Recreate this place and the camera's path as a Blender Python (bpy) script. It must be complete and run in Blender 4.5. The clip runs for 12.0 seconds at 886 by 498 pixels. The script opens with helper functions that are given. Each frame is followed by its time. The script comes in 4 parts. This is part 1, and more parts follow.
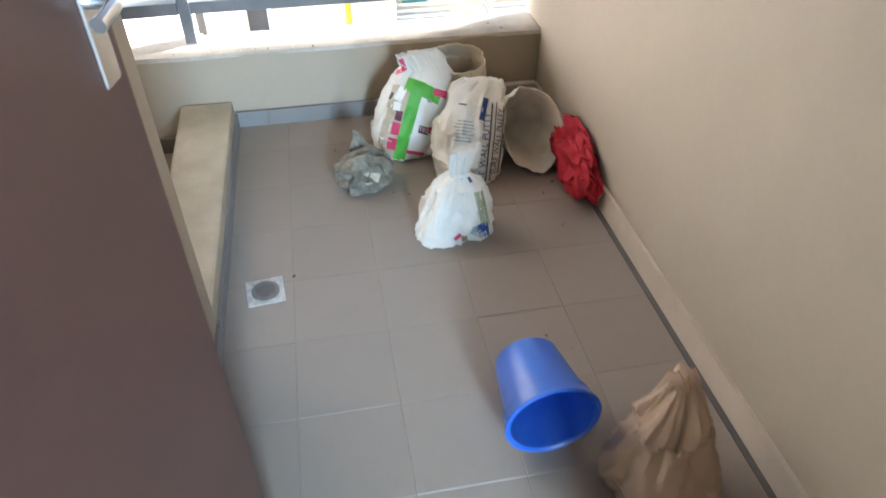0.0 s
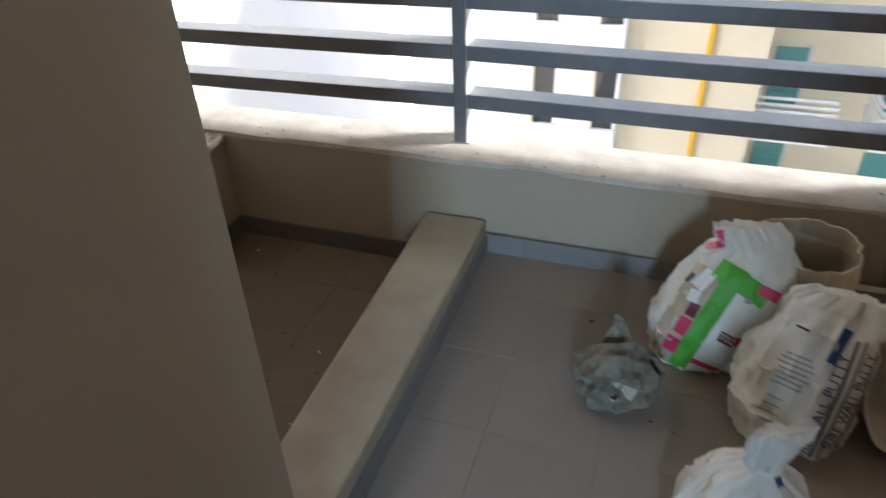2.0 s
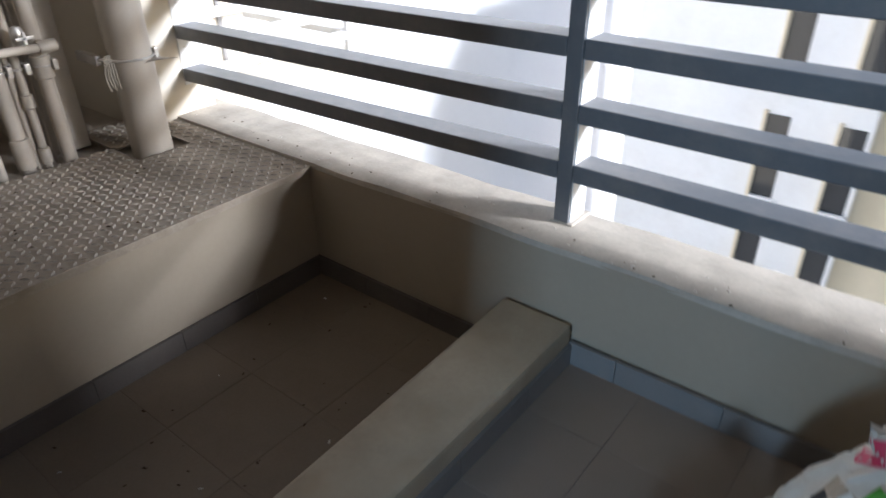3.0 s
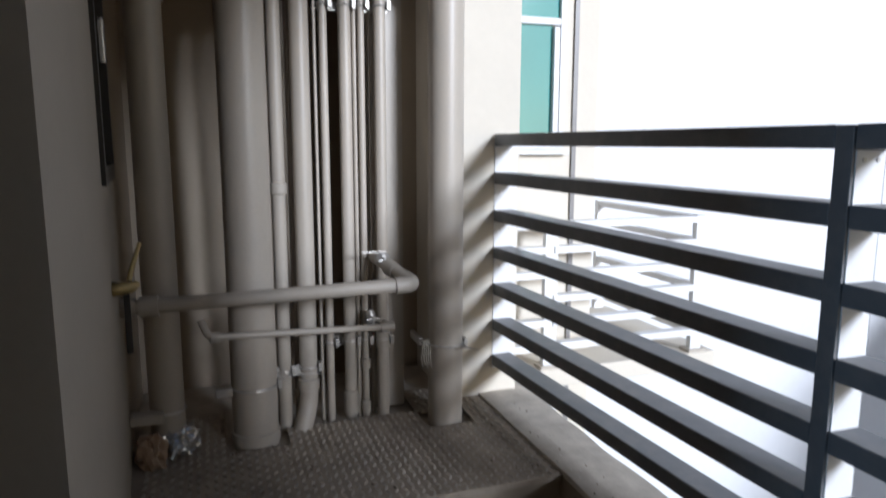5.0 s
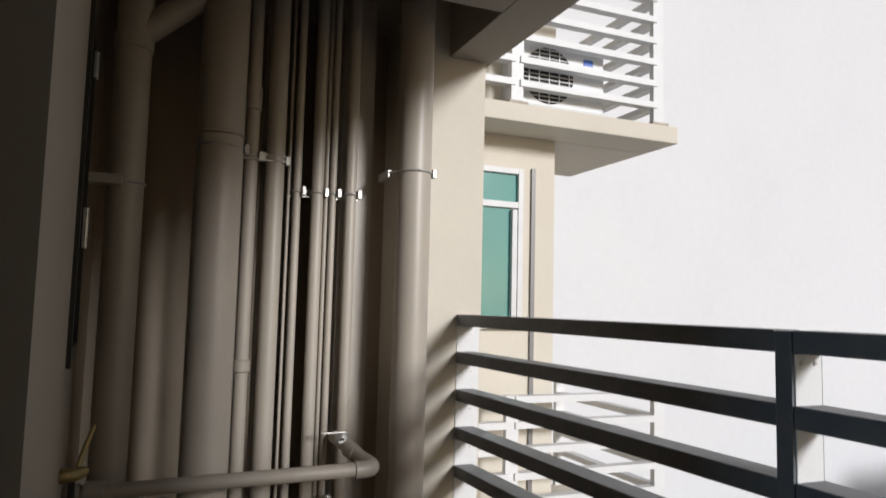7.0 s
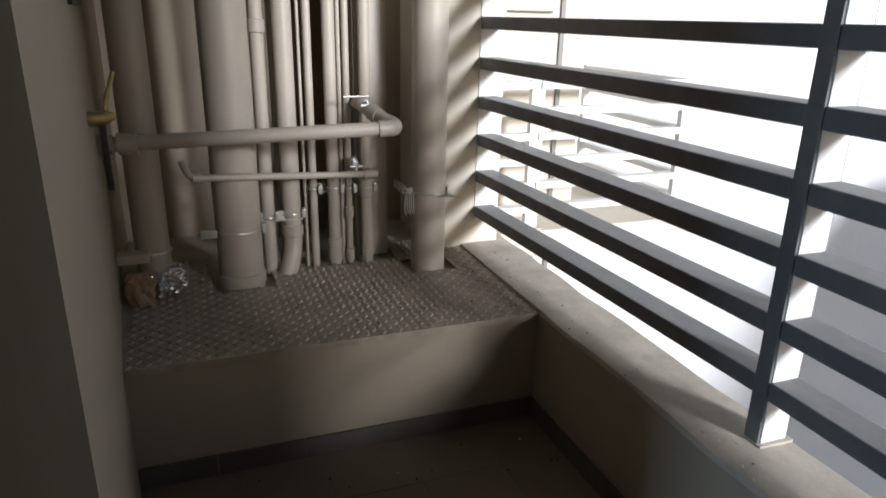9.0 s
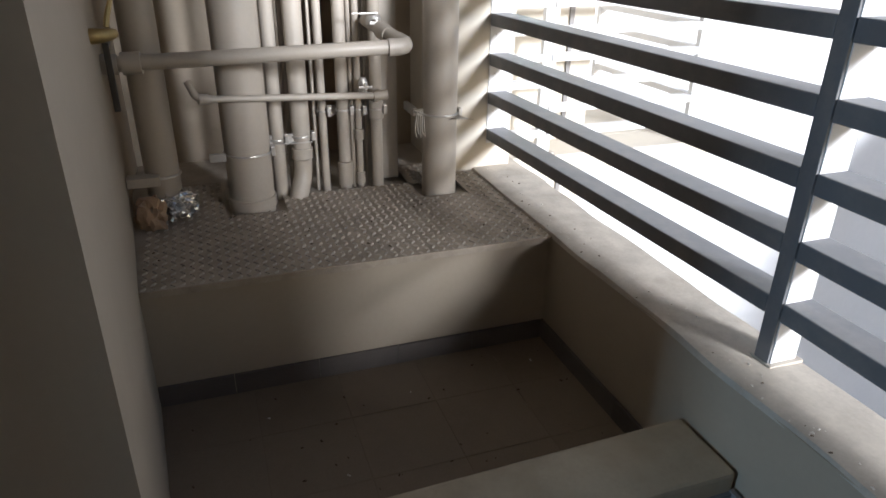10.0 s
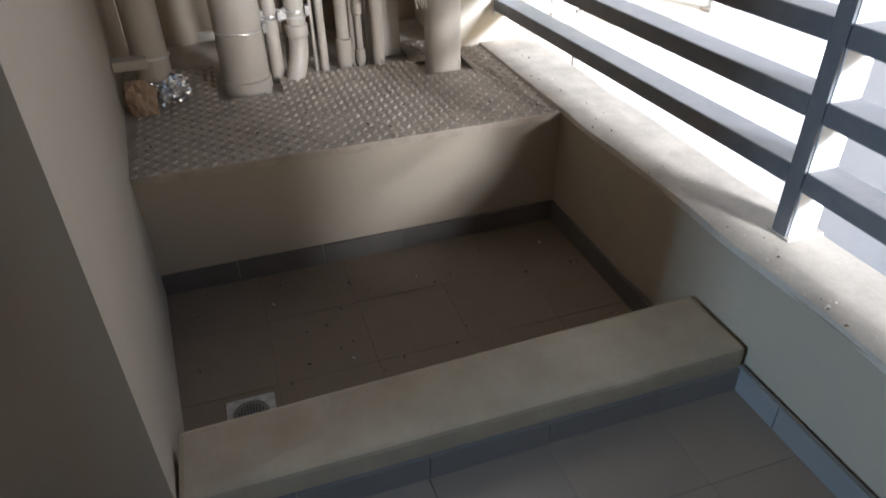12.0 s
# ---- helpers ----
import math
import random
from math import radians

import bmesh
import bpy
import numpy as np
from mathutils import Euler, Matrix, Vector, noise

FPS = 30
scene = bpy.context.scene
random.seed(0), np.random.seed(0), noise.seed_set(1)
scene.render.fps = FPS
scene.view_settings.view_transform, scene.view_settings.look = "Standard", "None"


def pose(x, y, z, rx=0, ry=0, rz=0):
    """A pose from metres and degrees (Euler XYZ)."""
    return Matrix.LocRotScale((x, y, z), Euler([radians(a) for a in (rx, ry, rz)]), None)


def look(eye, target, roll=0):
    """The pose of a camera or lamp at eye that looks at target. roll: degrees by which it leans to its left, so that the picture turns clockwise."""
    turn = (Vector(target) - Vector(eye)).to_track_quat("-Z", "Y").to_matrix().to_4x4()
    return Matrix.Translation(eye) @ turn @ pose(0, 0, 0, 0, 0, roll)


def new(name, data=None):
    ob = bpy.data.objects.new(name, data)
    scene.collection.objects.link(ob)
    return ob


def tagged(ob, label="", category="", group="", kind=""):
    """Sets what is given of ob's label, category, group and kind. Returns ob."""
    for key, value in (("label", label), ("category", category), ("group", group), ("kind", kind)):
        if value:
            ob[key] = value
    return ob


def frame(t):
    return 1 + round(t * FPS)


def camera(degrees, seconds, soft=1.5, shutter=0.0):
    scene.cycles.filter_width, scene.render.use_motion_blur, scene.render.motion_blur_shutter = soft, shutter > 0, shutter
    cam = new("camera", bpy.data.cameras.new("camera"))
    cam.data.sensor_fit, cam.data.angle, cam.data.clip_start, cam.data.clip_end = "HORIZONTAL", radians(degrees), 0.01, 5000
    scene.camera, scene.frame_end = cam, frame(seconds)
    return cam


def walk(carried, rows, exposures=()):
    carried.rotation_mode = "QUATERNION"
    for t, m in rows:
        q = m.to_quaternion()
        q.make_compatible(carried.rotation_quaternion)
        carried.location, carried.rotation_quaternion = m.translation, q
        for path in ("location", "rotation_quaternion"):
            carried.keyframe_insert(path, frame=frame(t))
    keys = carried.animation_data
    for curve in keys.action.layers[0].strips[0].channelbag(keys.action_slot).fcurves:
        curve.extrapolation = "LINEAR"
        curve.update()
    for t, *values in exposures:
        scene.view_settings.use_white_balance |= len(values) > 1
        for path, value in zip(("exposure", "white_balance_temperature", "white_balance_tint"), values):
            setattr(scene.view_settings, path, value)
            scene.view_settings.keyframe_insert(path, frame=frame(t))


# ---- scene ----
cam = camera(66.5, 12.0, shutter=0.4)
PATH = [
    (0, (0.413, -2.888, 1.578), (0.701, -1.385, 0.291), -0.0),
    (0.5, (0.48, -2.675, 1.575), (0.669, -1.129, 0.32), -0.2),
    (1, (0.487, -2.423, 1.565), (0.535, -0.88, 0.294), -2.3),
    (1.5, (0.498, -2.196, 1.445), (0.119, -0.592, 0.312), -0.5),
    (2, (0.548, -1.984, 1.395), (-0.014, -0.425, 0.275), -2.0),
    (2.5, (0.555, -1.741, 1.286), (-0.415, -0.295, 0.301), -2.6),
    (3, (0.67, -1.408, 1.273), (-0.409, -0.064, 0.257), -0.8),
    (3.2, (0.7, -1.296, 1.271), (-0.531, -0.058, 0.295), 0.8),
    (4.8, (0.965, -1.168, 1.481), (-0.866, -0.477, 1.072), 1.1),
    (5, (0.961, -1.136, 1.503), (-0.909, -0.498, 1.194), 0.1),
    (5.5, (0.979, -1.152, 1.54), (-0.895, -0.455, 1.495), 1.1),
    (6, (1.004, -1.178, 1.582), (-0.853, -0.452, 1.741), 0.2),
    (6.5, (1.011, -1.191, 1.585), (-0.823, -0.43, 1.822), 0.7),
    (7, (1.014, -1.18, 1.58), (-0.831, -0.428, 1.749), 1.4),
    (7.5, (0.995, -1.176, 1.521), (-0.866, -0.444, 1.48), 0.7),
    (7.7, (0.998, -1.164, 1.491), (-0.874, -0.475, 1.34), 1.0),
    (9.3, (0.987, -1.144, 1.369), (-0.758, -0.488, 0.644), 1.0),
    (9.5, (0.984, -1.146, 1.366), (-0.748, -0.503, 0.6), 0.9),
    (10, (0.98, -1.145, 1.355), (-0.725, -0.539, 0.503), 0.8),
    (10.5, (0.978, -1.138, 1.346), (-0.712, -0.558, 0.447), 0.3),
    (11, (0.978, -1.133, 1.333), (-0.69, -0.565, 0.388), -0.1),
    (11.5, (0.968, -1.12, 1.322), (-0.673, -0.589, 0.311), -0.7),
    (12, (0.942, -1.073, 1.278), (-0.634, -0.576, 0.152), -1.5),
]
walk(cam, [(t, look(eye, target, roll)) for t, eye, target, roll in PATH],
     [(t, stops, kelvin, 10) for t, stops, kelvin in ((0, 2.95, 6100), (0.5, 2.7, 5950), (1.0, 2.05, 6100), (1.5, 1.25, 6000), (2.0, 1.6, 6000), (2.5, 1.2, 5800), (3.2, 1.0, 5650), (4.8, -0.05, 5400), (5.5, -0.6, 5800), (6.5, -0.75, 6200), (7.5, -0.6, 6150), (9.3, 0.25, 5900), (12, 1.3, 5700))])

# ---- world, sun, window light ----
world = bpy.data.worlds.new("sky")
scene.world = world
world.use_nodes = True
wn = world.node_tree.nodes
sky = wn.new("ShaderNodeTexSky")
sky.sky_type = 'NISHITA'
sky.sun_disc = False
sky.sun_elevation = radians(16.3)
sky.sun_rotation = radians(68.9)
sky.air_density, sky.dust_density, sky.ozone_density = 1.0, 1.5, 1.5
world.node_tree.links.new(sky.outputs[0], wn["Background"].inputs[0])
wn["Background"].inputs[1].default_value = 0.08
sun = new("sun", bpy.data.lights.new("sun", 'SUN'))
sun.data.energy, sun.data.angle, sun.data.color = 5.0, radians(11), (1.0, 0.97, 0.95)
sun.matrix_world = look((20, 7.7, 6.2), (0, 0, 0.0))
win_light = new("kitchen_daylight", bpy.data.lights.new("kitchen_daylight", 'AREA'))
win_light.data.shape, win_light.data.size, win_light.data.size_y = 'RECTANGLE', 0.6, 1.1
win_light.data.energy, win_light.data.color = 60, (0.55, 0.79, 1.0)
win_light.matrix_world = look((1.0, -5.93, 1.6), (0.62, -2.0, 0.9))


# ---- materials ----
def mat(name, col, rough=0.6, scale=8.0, vary=0.12, bump=0.15, fine=120.0, metal=0.0, dirt=None, dirt_amount=0.0, dirt_scale=3.0, rnd=0.0):
    m = bpy.data.materials.new(name)
    m.use_nodes = True
    n, l = m.node_tree.nodes, m.node_tree.links
    b = n["Principled BSDF"]
    b.inputs["Roughness"].default_value = rough
    b.inputs["Metallic"].default_value = metal
    tc = n.new("ShaderNodeTexCoord")
    big = n.new("ShaderNodeTexNoise")
    big.inputs["Scale"].default_value, big.inputs["Detail"].default_value = scale, 5
    sm = n.new("ShaderNodeTexNoise")
    sm.inputs["Scale"].default_value, sm.inputs["Detail"].default_value = fine, 3
    l.new(tc.outputs["Object"], big.inputs["Vector"])
    l.new(tc.outputs["Object"], sm.inputs["Vector"])
    add = n.new("ShaderNodeMath")
    add.operation = 'MULTIPLY_ADD'
    l.new(big.outputs[0], add.inputs[0])
    add.inputs[1].default_value = 0.7
    half = n.new("ShaderNodeMath")
    half.operation = 'MULTIPLY'
    l.new(sm.outputs[0], half.inputs[0])
    half.inputs[1].default_value = 0.3
    l.new(half.outputs[0], add.inputs[2])
    ramp = n.new("ShaderNodeMapRange")
    ramp.inputs[1].default_value, ramp.inputs[2].default_value = 0.3, 0.7
    ramp.inputs[3].default_value, ramp.inputs[4].default_value = 1 - vary, 1 + vary * 0.6
    l.new(add.outputs[0], ramp.inputs[0])
    out = ramp.outputs[0]
    if rnd:
        oi = n.new("ShaderNodeObjectInfo")
        rr = n.new("ShaderNodeMapRange")
        rr.inputs[3].default_value, rr.inputs[4].default_value = 1 - rnd, 1 + rnd
        l.new(oi.outputs["Random"], rr.inputs[0])
        mu = n.new("ShaderNodeMath")
        mu.operation = 'MULTIPLY'
        l.new(out, mu.inputs[0])
        l.new(rr.outputs[0], mu.inputs[1])
        out = mu.outputs[0]
    mul = n.new("ShaderNodeVectorMath")
    mul.operation = 'SCALE'
    mul.inputs[0].default_value = col
    l.new(out, mul.inputs["Scale"])
    colour = mul.outputs[0]
    if dirt:
        dn = n.new("ShaderNodeTexNoise")
        dn.inputs["Scale"].default_value, dn.inputs["Detail"].default_value = dirt_scale, 8
        dn.inputs["Roughness"].default_value = 0.7
        l.new(tc.outputs["Object"], dn.inputs["Vector"])
        dr = n.new("ShaderNodeMapRange")
        dr.inputs[1].default_value, dr.inputs[2].default_value = 0.45, 0.7
        dr.inputs[3].default_value, dr.inputs[4].default_value = 0.0, dirt_amount
        l.new(dn.outputs[0], dr.inputs[0])
        mix = n.new("ShaderNodeMix")
        mix.data_type = 'RGBA'
        l.new(dr.outputs[0], mix.inputs[0])
        l.new(colour, mix.inputs[6])
        mix.inputs[7].default_value = (*dirt, 1)
        colour = mix.outputs[2]
    l.new(colour, b.inputs["Base Color"])
    if bump:
        bm_ = n.new("ShaderNodeBump")
        bm_.inputs["Strength"].default_value, bm_.inputs["Distance"].default_value = bump, 0.004
        l.new(add.outputs[0], bm_.inputs["Height"])
        l.new(bm_.outputs[0], b.inputs["Normal"])
    return m


# Indoor cream, its colour lowered to deepen the shade of balcony and shaft.
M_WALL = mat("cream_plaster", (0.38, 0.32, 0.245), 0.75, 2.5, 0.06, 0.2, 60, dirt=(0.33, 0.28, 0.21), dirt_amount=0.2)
# Lit copy of the wall cream: daylight brightness is put into the colour.
M_WING = mat("cream_wall_lit", (0.66, 0.61, 0.52), 0.8, 1.2, 0.06, 0.2, 30, dirt=(0.55, 0.49, 0.4), dirt_amount=0.15, dirt_scale=1.5)
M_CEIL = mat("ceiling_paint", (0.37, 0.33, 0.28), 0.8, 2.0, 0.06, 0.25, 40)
M_DUSTY = mat("dusty_ledge_concrete", (0.5, 0.45, 0.38), 0.9, 9, 0.18, 0.5, 90, dirt=(0.28, 0.24, 0.2), dirt_amount=0.5, dirt_scale=7)
M_CURB = mat("stained_cement_curb", (0.40, 0.345, 0.26), 0.85, 7, 0.16, 0.4, 80, dirt=(0.3, 0.23, 0.15), dirt_amount=0.45, dirt_scale=5)
M_TILE = mat("grey_floor_tile", (0.285, 0.235, 0.196), 0.42, 3, 0.1, 0.1, 180, dirt=(0.2, 0.16, 0.12), dirt_amount=0.35, dirt_scale=3, rnd=0.05)
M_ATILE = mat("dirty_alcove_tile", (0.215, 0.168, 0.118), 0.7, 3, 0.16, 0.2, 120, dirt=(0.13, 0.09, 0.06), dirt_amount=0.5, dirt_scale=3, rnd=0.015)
M_GROUT = mat("dark_grout", (0.265, 0.222, 0.188), 0.9, 30, 0.1, 0.3, 200)
M_SKIRT = mat("grey_skirting_tile", (0.22, 0.21, 0.205), 0.4, 5, 0.12, 0.1, 150, rnd=0.06)
# Darker grey than the skirting tile of the balcony floor.
M_ASKIRT = mat("dark_skirting_grey", (0.12, 0.105, 0.095), 0.6, 5, 0.2, 0.15, 150, rnd=0.08)
M_RSKIRT = mat("beige_skirting", (0.5, 0.42, 0.33), 0.6, 5, 0.1, 0.15, 100)
M_RAIL = mat("dark_grey_railing_paint", (0.135, 0.14, 0.15), 0.45, 14, 0.1, 0.08, 150, dirt=(0.34, 0.3, 0.26), dirt_amount=0.25, dirt_scale=9)
M_RAILW = mat("white_railing_paint", (0.72, 0.72, 0.72), 0.5, 8, 0.06, 0.05, 100)
M_PIPE = mat("cream_pipe_paint", (0.43, 0.385, 0.325), 0.42, 6, 0.08, 0.1, 80, dirt=(0.4, 0.33, 0.25), dirt_amount=0.25, dirt_scale=6)
M_STEEL = mat("galvanised_bracket", (0.55, 0.53, 0.5), 0.4, 30, 0.15, 0.1, 200, metal=0.6)
M_PLATE = mat("dusty_chequer_plate", (0.42, 0.36, 0.29), 0.6, 12, 0.2, 0.3, 150, metal=0.2, dirt=(0.22, 0.18, 0.13), dirt_amount=0.6, dirt_scale=8)
# Coloured paler than the plate, for the light its relief should catch.
M_TREAD = mat("highlit_tread_steel", (0.52, 0.47, 0.4), 0.45, 14, 0.25, 0.1, 150, metal=0.4)
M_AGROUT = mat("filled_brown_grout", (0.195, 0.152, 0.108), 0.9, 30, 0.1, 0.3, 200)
M_GRATE = mat("tarnished_grate", (0.2, 0.19, 0.18), 0.45, 60, 0.3, 0.2, 200, metal=0.6)
M_SURR = mat("cement_smeared_surround", (0.5, 0.49, 0.47), 0.6, 50, 0.35, 0.5, 200, metal=0.3)
# Black colour standing in for the shade inside holes and closed spaces.
M_DARK = mat("black_void_shade", (0.03, 0.028, 0.025), 0.9, 5, 0.1, 0)
M_DOOR = mat("brown_laminate_door", (0.08, 0.038, 0.028), 0.45, 4, 0.15, 0.08, 60)
M_CHROME = mat("satin_chrome", (0.75, 0.76, 0.78), 0.25, 20, 0.05, 0.02, 200, metal=1.0)
M_BRASS = mat("dull_brass", (0.45, 0.33, 0.14), 0.45, 30, 0.2, 0.1, 200, metal=0.7)
M_ALU = mat("dark_aluminium_frame", (0.07, 0.065, 0.06), 0.4, 10, 0.1, 0.03, 120, metal=0.5)
M_WFRAME = mat("grey_white_window_frame", (0.62, 0.62, 0.62), 0.45, 8, 0.06, 0.02, 100)
M_BLUE = mat("blue_bucket_plastic", (0.035, 0.13, 0.55), 0.32, 6, 0.1, 0.04, 60, dirt=(0.12, 0.2, 0.5), dirt_amount=0.3, dirt_scale=8)
M_SACK = mat("white_woven_sack", (0.74, 0.71, 0.65), 0.65, 9, 0.1, 0.35, 350, dirt=(0.5, 0.41, 0.3), dirt_amount=0.35, dirt_scale=7)
M_CREAM = mat("cream_woven_sack", (0.68, 0.58, 0.43), 0.7, 9, 0.12, 0.35, 350, dirt=(0.5, 0.4, 0.27), dirt_amount=0.4, dirt_scale=7)
M_GREEN = mat("green_print", (0.10, 0.42, 0.05), 0.55, 12, 0.12, 0.2, 350)
M_PINK = mat("pink_print", (0.62, 0.05, 0.13), 0.55, 12, 0.15, 0.2, 350)
M_NAVY = mat("navy_print", (0.03, 0.07, 0.24), 0.55, 12, 0.2, 0.2, 350)
M_BLACK = mat("black_print", (0.03, 0.03, 0.035), 0.55, 20, 0.3, 0.2, 350)
M_WHITEP = mat("white_print", (0.8, 0.79, 0.76), 0.55, 12, 0.06, 0.2, 350)
M_MAROON = mat("maroon_print", (0.16, 0.03, 0.05), 0.55, 12, 0.2, 0.2, 350)
M_GREY = mat("grey_print", (0.33, 0.36, 0.37), 0.55, 12, 0.2, 0.2, 350)
M_OLIVE = mat("olive_print", (0.38, 0.42, 0.24), 0.6, 14, 0.2, 0.2, 350)
M_PALE = mat("pale_cream_weave", (0.76, 0.69, 0.57), 0.68, 9, 0.1, 0.35, 350, dirt=(0.58, 0.48, 0.34), dirt_amount=0.35, dirt_scale=6)
M_TAN = mat("faded_tan_print", (0.5, 0.42, 0.32), 0.6, 16, 0.3, 0.3, 350, dirt=(0.3, 0.3, 0.2), dirt_amount=0.6, dirt_scale=14)
M_RED = mat("red_cloth", (0.42, 0.012, 0.025), 0.85, 25, 0.25, 0.5, 300)
M_NEWS = mat("newsprint", (0.2, 0.18, 0.14), 0.85, 30, 0.55, 0.3, 200, dirt=(0.1, 0.09, 0.08), dirt_amount=0.75, dirt_scale=45)
M_KRAFT = mat("brown_cement_bag_paper", (0.4, 0.28, 0.19), 0.8, 9, 0.15, 0.4, 150, dirt=(0.25, 0.16, 0.1), dirt_amount=0.4)
M_WOOD = mat("greyed_plank", (0.5, 0.45, 0.38), 0.8, 20, 0.2, 0.4, 150)
M_FOIL = mat("crumpled_foil", (0.75, 0.75, 0.76), 0.25, 40, 0.1, 0.3, 200, metal=0.95)
M_LITTER = mat("dry_litter", (0.09, 0.06, 0.035), 0.9, 60, 0.3, 0.3, 300)
M_CHIP = mat("pale_plaster_crumb", (0.68, 0.64, 0.58), 0.9, 60, 0.2, 0.3, 300)
M_FAC = mat("white_facade", (0.93, 0.92, 0.91), 0.8, 0.6, 0.05, 0.1, 6, dirt=(0.7, 0.67, 0.62), dirt_amount=0.25, dirt_scale=0.7)
M_FACB = mat("beige_facade", (0.78, 0.68, 0.5), 0.8, 0.6, 0.06, 0.1, 6)
M_FACS = mat("pale_tower_paint", (0.70, 0.70, 0.715), 0.8, 0.5, 0.06, 0.1, 5, dirt=(0.62, 0.61, 0.60), dirt_amount=0.3, dirt_scale=0.5)
M_YEL = mat("yellow_gas_pipe", (0.75, 0.42, 0.02), 0.5, 3, 0.08, 0.02, 20)
M_GROUND = mat("courtyard_concrete", (0.45, 0.43, 0.4), 0.9, 0.5, 0.15, 0.2, 8)
M_ACW = mat("white_condenser_shell", (0.72, 0.73, 0.74), 0.4, 8, 0.05, 0.03, 80)
M_WIRE = mat("pale_binding_wire", (0.62, 0.58, 0.5), 0.6, 40, 0.1, 0.05, 200)


def glass(name, col, rough=0.05):
    m = mat(name, col, rough, 2, 0.08, 0.0)
    m.node_tree.nodes["Principled BSDF"].inputs["Specular IOR Level"].default_value = 0.8
    return m


M_TEAL = glass("teal_tinted_glass", (0.09, 0.30, 0.29))
M_DGLASS = glass("dark_glass", (0.035, 0.035, 0.035))


# ---- mesh helpers ----
def obj(name, bm, material=None, parent=None, label="", smooth=False):
    me = bpy.data.meshes.new(name)
    bmesh.ops.recalc_face_normals(bm, faces=bm.faces)
    bm.to_mesh(me)
    bm.free()
    if material:
        me.materials.append(material)
    if smooth:
        for p in me.polygons:
            p.use_smooth = True
        me.set_sharp_from_angle(angle=radians(40))
    ob = new(name, me)
    ob.parent = parent
    if label:
        tagged(ob, label)
    return ob


LOCAL = set()      # things whose parts are built round their own origin


def part(name, bm, material, parent, label="", smooth=False):
    ob = obj(name, bm, material, parent, label, smooth)
    if parent.type == 'EMPTY' and parent.name not in LOCAL:
        ob.matrix_parent_inverse = Matrix.Translation(-parent.location)
    return ob


def add_box(bm, x0, x1, y0, y1, z0, z1, bevel=0.0):
    r = bmesh.ops.create_cube(bm, size=1, matrix=Matrix.Translation(((x0 + x1) / 2, (y0 + y1) / 2, (z0 + z1) / 2)) @ Matrix.Diagonal((x1 - x0, y1 - y0, z1 - z0, 1)))
    if bevel:
        ed = list({e for v in r["verts"] for e in v.link_edges})
        bmesh.ops.bevel(bm, geom=ed, offset=bevel, segments=2, affect='EDGES', profile=0.6)
    return bm


def box(x0, x1, y0, y1, z0, z1, bevel=0.0):
    return add_box(bmesh.new(), x0, x1, y0, y1, z0, z1, bevel)


def add_prism(bm, pts, z0, z1):
    lo = [bm.verts.new((x, y, z0)) for x, y in pts]
    hi = [bm.verts.new((x, y, z1)) for x, y in pts]
    n = len(pts)
    bm.faces.new(lo[::-1])
    bm.faces.new(hi)
    for i in range(n):
        bm.faces.new((lo[i], lo[(i + 1) % n], hi[(i + 1) % n], hi[i]))
    return bm


def add_tube(bm, pts, r, seg=20, cap=True):
    """A pipe swept along points."""
    pts = [Vector(p) for p in pts]
    rings = []
    up = None
    for i, p in enumerate(pts):
        a = (pts[i] - pts[i - 1]).normalized() if i else (pts[1] - pts[0]).normalized()
        b = (pts[i + 1] - pts[i]).normalized() if i < len(pts) - 1 else a
        d = (a + b).normalized()
        if up is None:
            up = d.orthogonal().normalized()
        up = (up - d * up.dot(d)).normalized()
        s = d.cross(up)
        k = 1 / max(0.5, math.sqrt(max(0.01, (1 + a.dot(b)) / 2)))
        rr = r[i] if isinstance(r, (list, tuple)) else r
        rings.append([bm.verts.new(p + (up * math.cos(t) + s * math.sin(t)) * rr * (k if 0 < i < len(pts) - 1 else 1)) for t in [2 * math.pi * j / seg for j in range(seg)]])
    for a, b in zip(rings, rings[1:]):
        for j in range(seg):
            bm.faces.new((a[j], a[(j + 1) % seg], b[(j + 1) % seg], b[j]))
    if cap:
        bm.faces.new(rings[0][::-1])
        bm.faces.new(rings[-1])
    return bm


def tube(pts, r, seg=20, cap=True):
    return add_tube(bmesh.new(), pts, r, seg, cap)


def bend(p0, corner, p1, rad, n=6):
    """A path from p0 over a rounded corner to p1."""
    p0, c, p1 = Vector(p0), Vector(corner), Vector(p1)
    a, b = c + (p0 - c).normalized() * rad, c + (p1 - c).normalized() * rad
    return [p0] + [a.lerp(c, t / n).lerp(c.lerp(b, t / n), t / n) for t in range(n + 1)] + [p1]


def add_ring(bm, x, y, z, r, t=0.004, seg=24):
    n0 = [(x + math.cos(2 * math.pi * j / seg) * r, y + math.sin(2 * math.pi * j / seg) * r, z) for j in range(seg + 1)]
    return add_tube(bm, n0, t, 6)


def empty(name, loc=(0, 0, 0), local=False):
    e = new(name)
    if local:
        LOCAL.add(e.name)
    e.empty_display_size = 0.1
    e.location = loc
    return e


def put(ob, label, category, group="", kind=""):
    return tagged(ob, label, category, group, kind)


# ---- the plan ----
H = 0.335          # parapet and platform height
XP = -1.055        # front of the pipe platform
XB = -2.03         # wall behind the pipes
XF = -1.85         # face of the wall fin that carries the railing
XR = 1.425         # long side wall
YD = -2.9          # wall with the doorway
YO = 0.245         # outer face of the parapet
ZB = 2.75          # underside of the beams
ZC = 3.05          # underside of the slab
ZA = -0.10         # sunk alcove floor
WX = ((0.0, -1.337), (-2.1, -1.50))   # the alcove's long wall


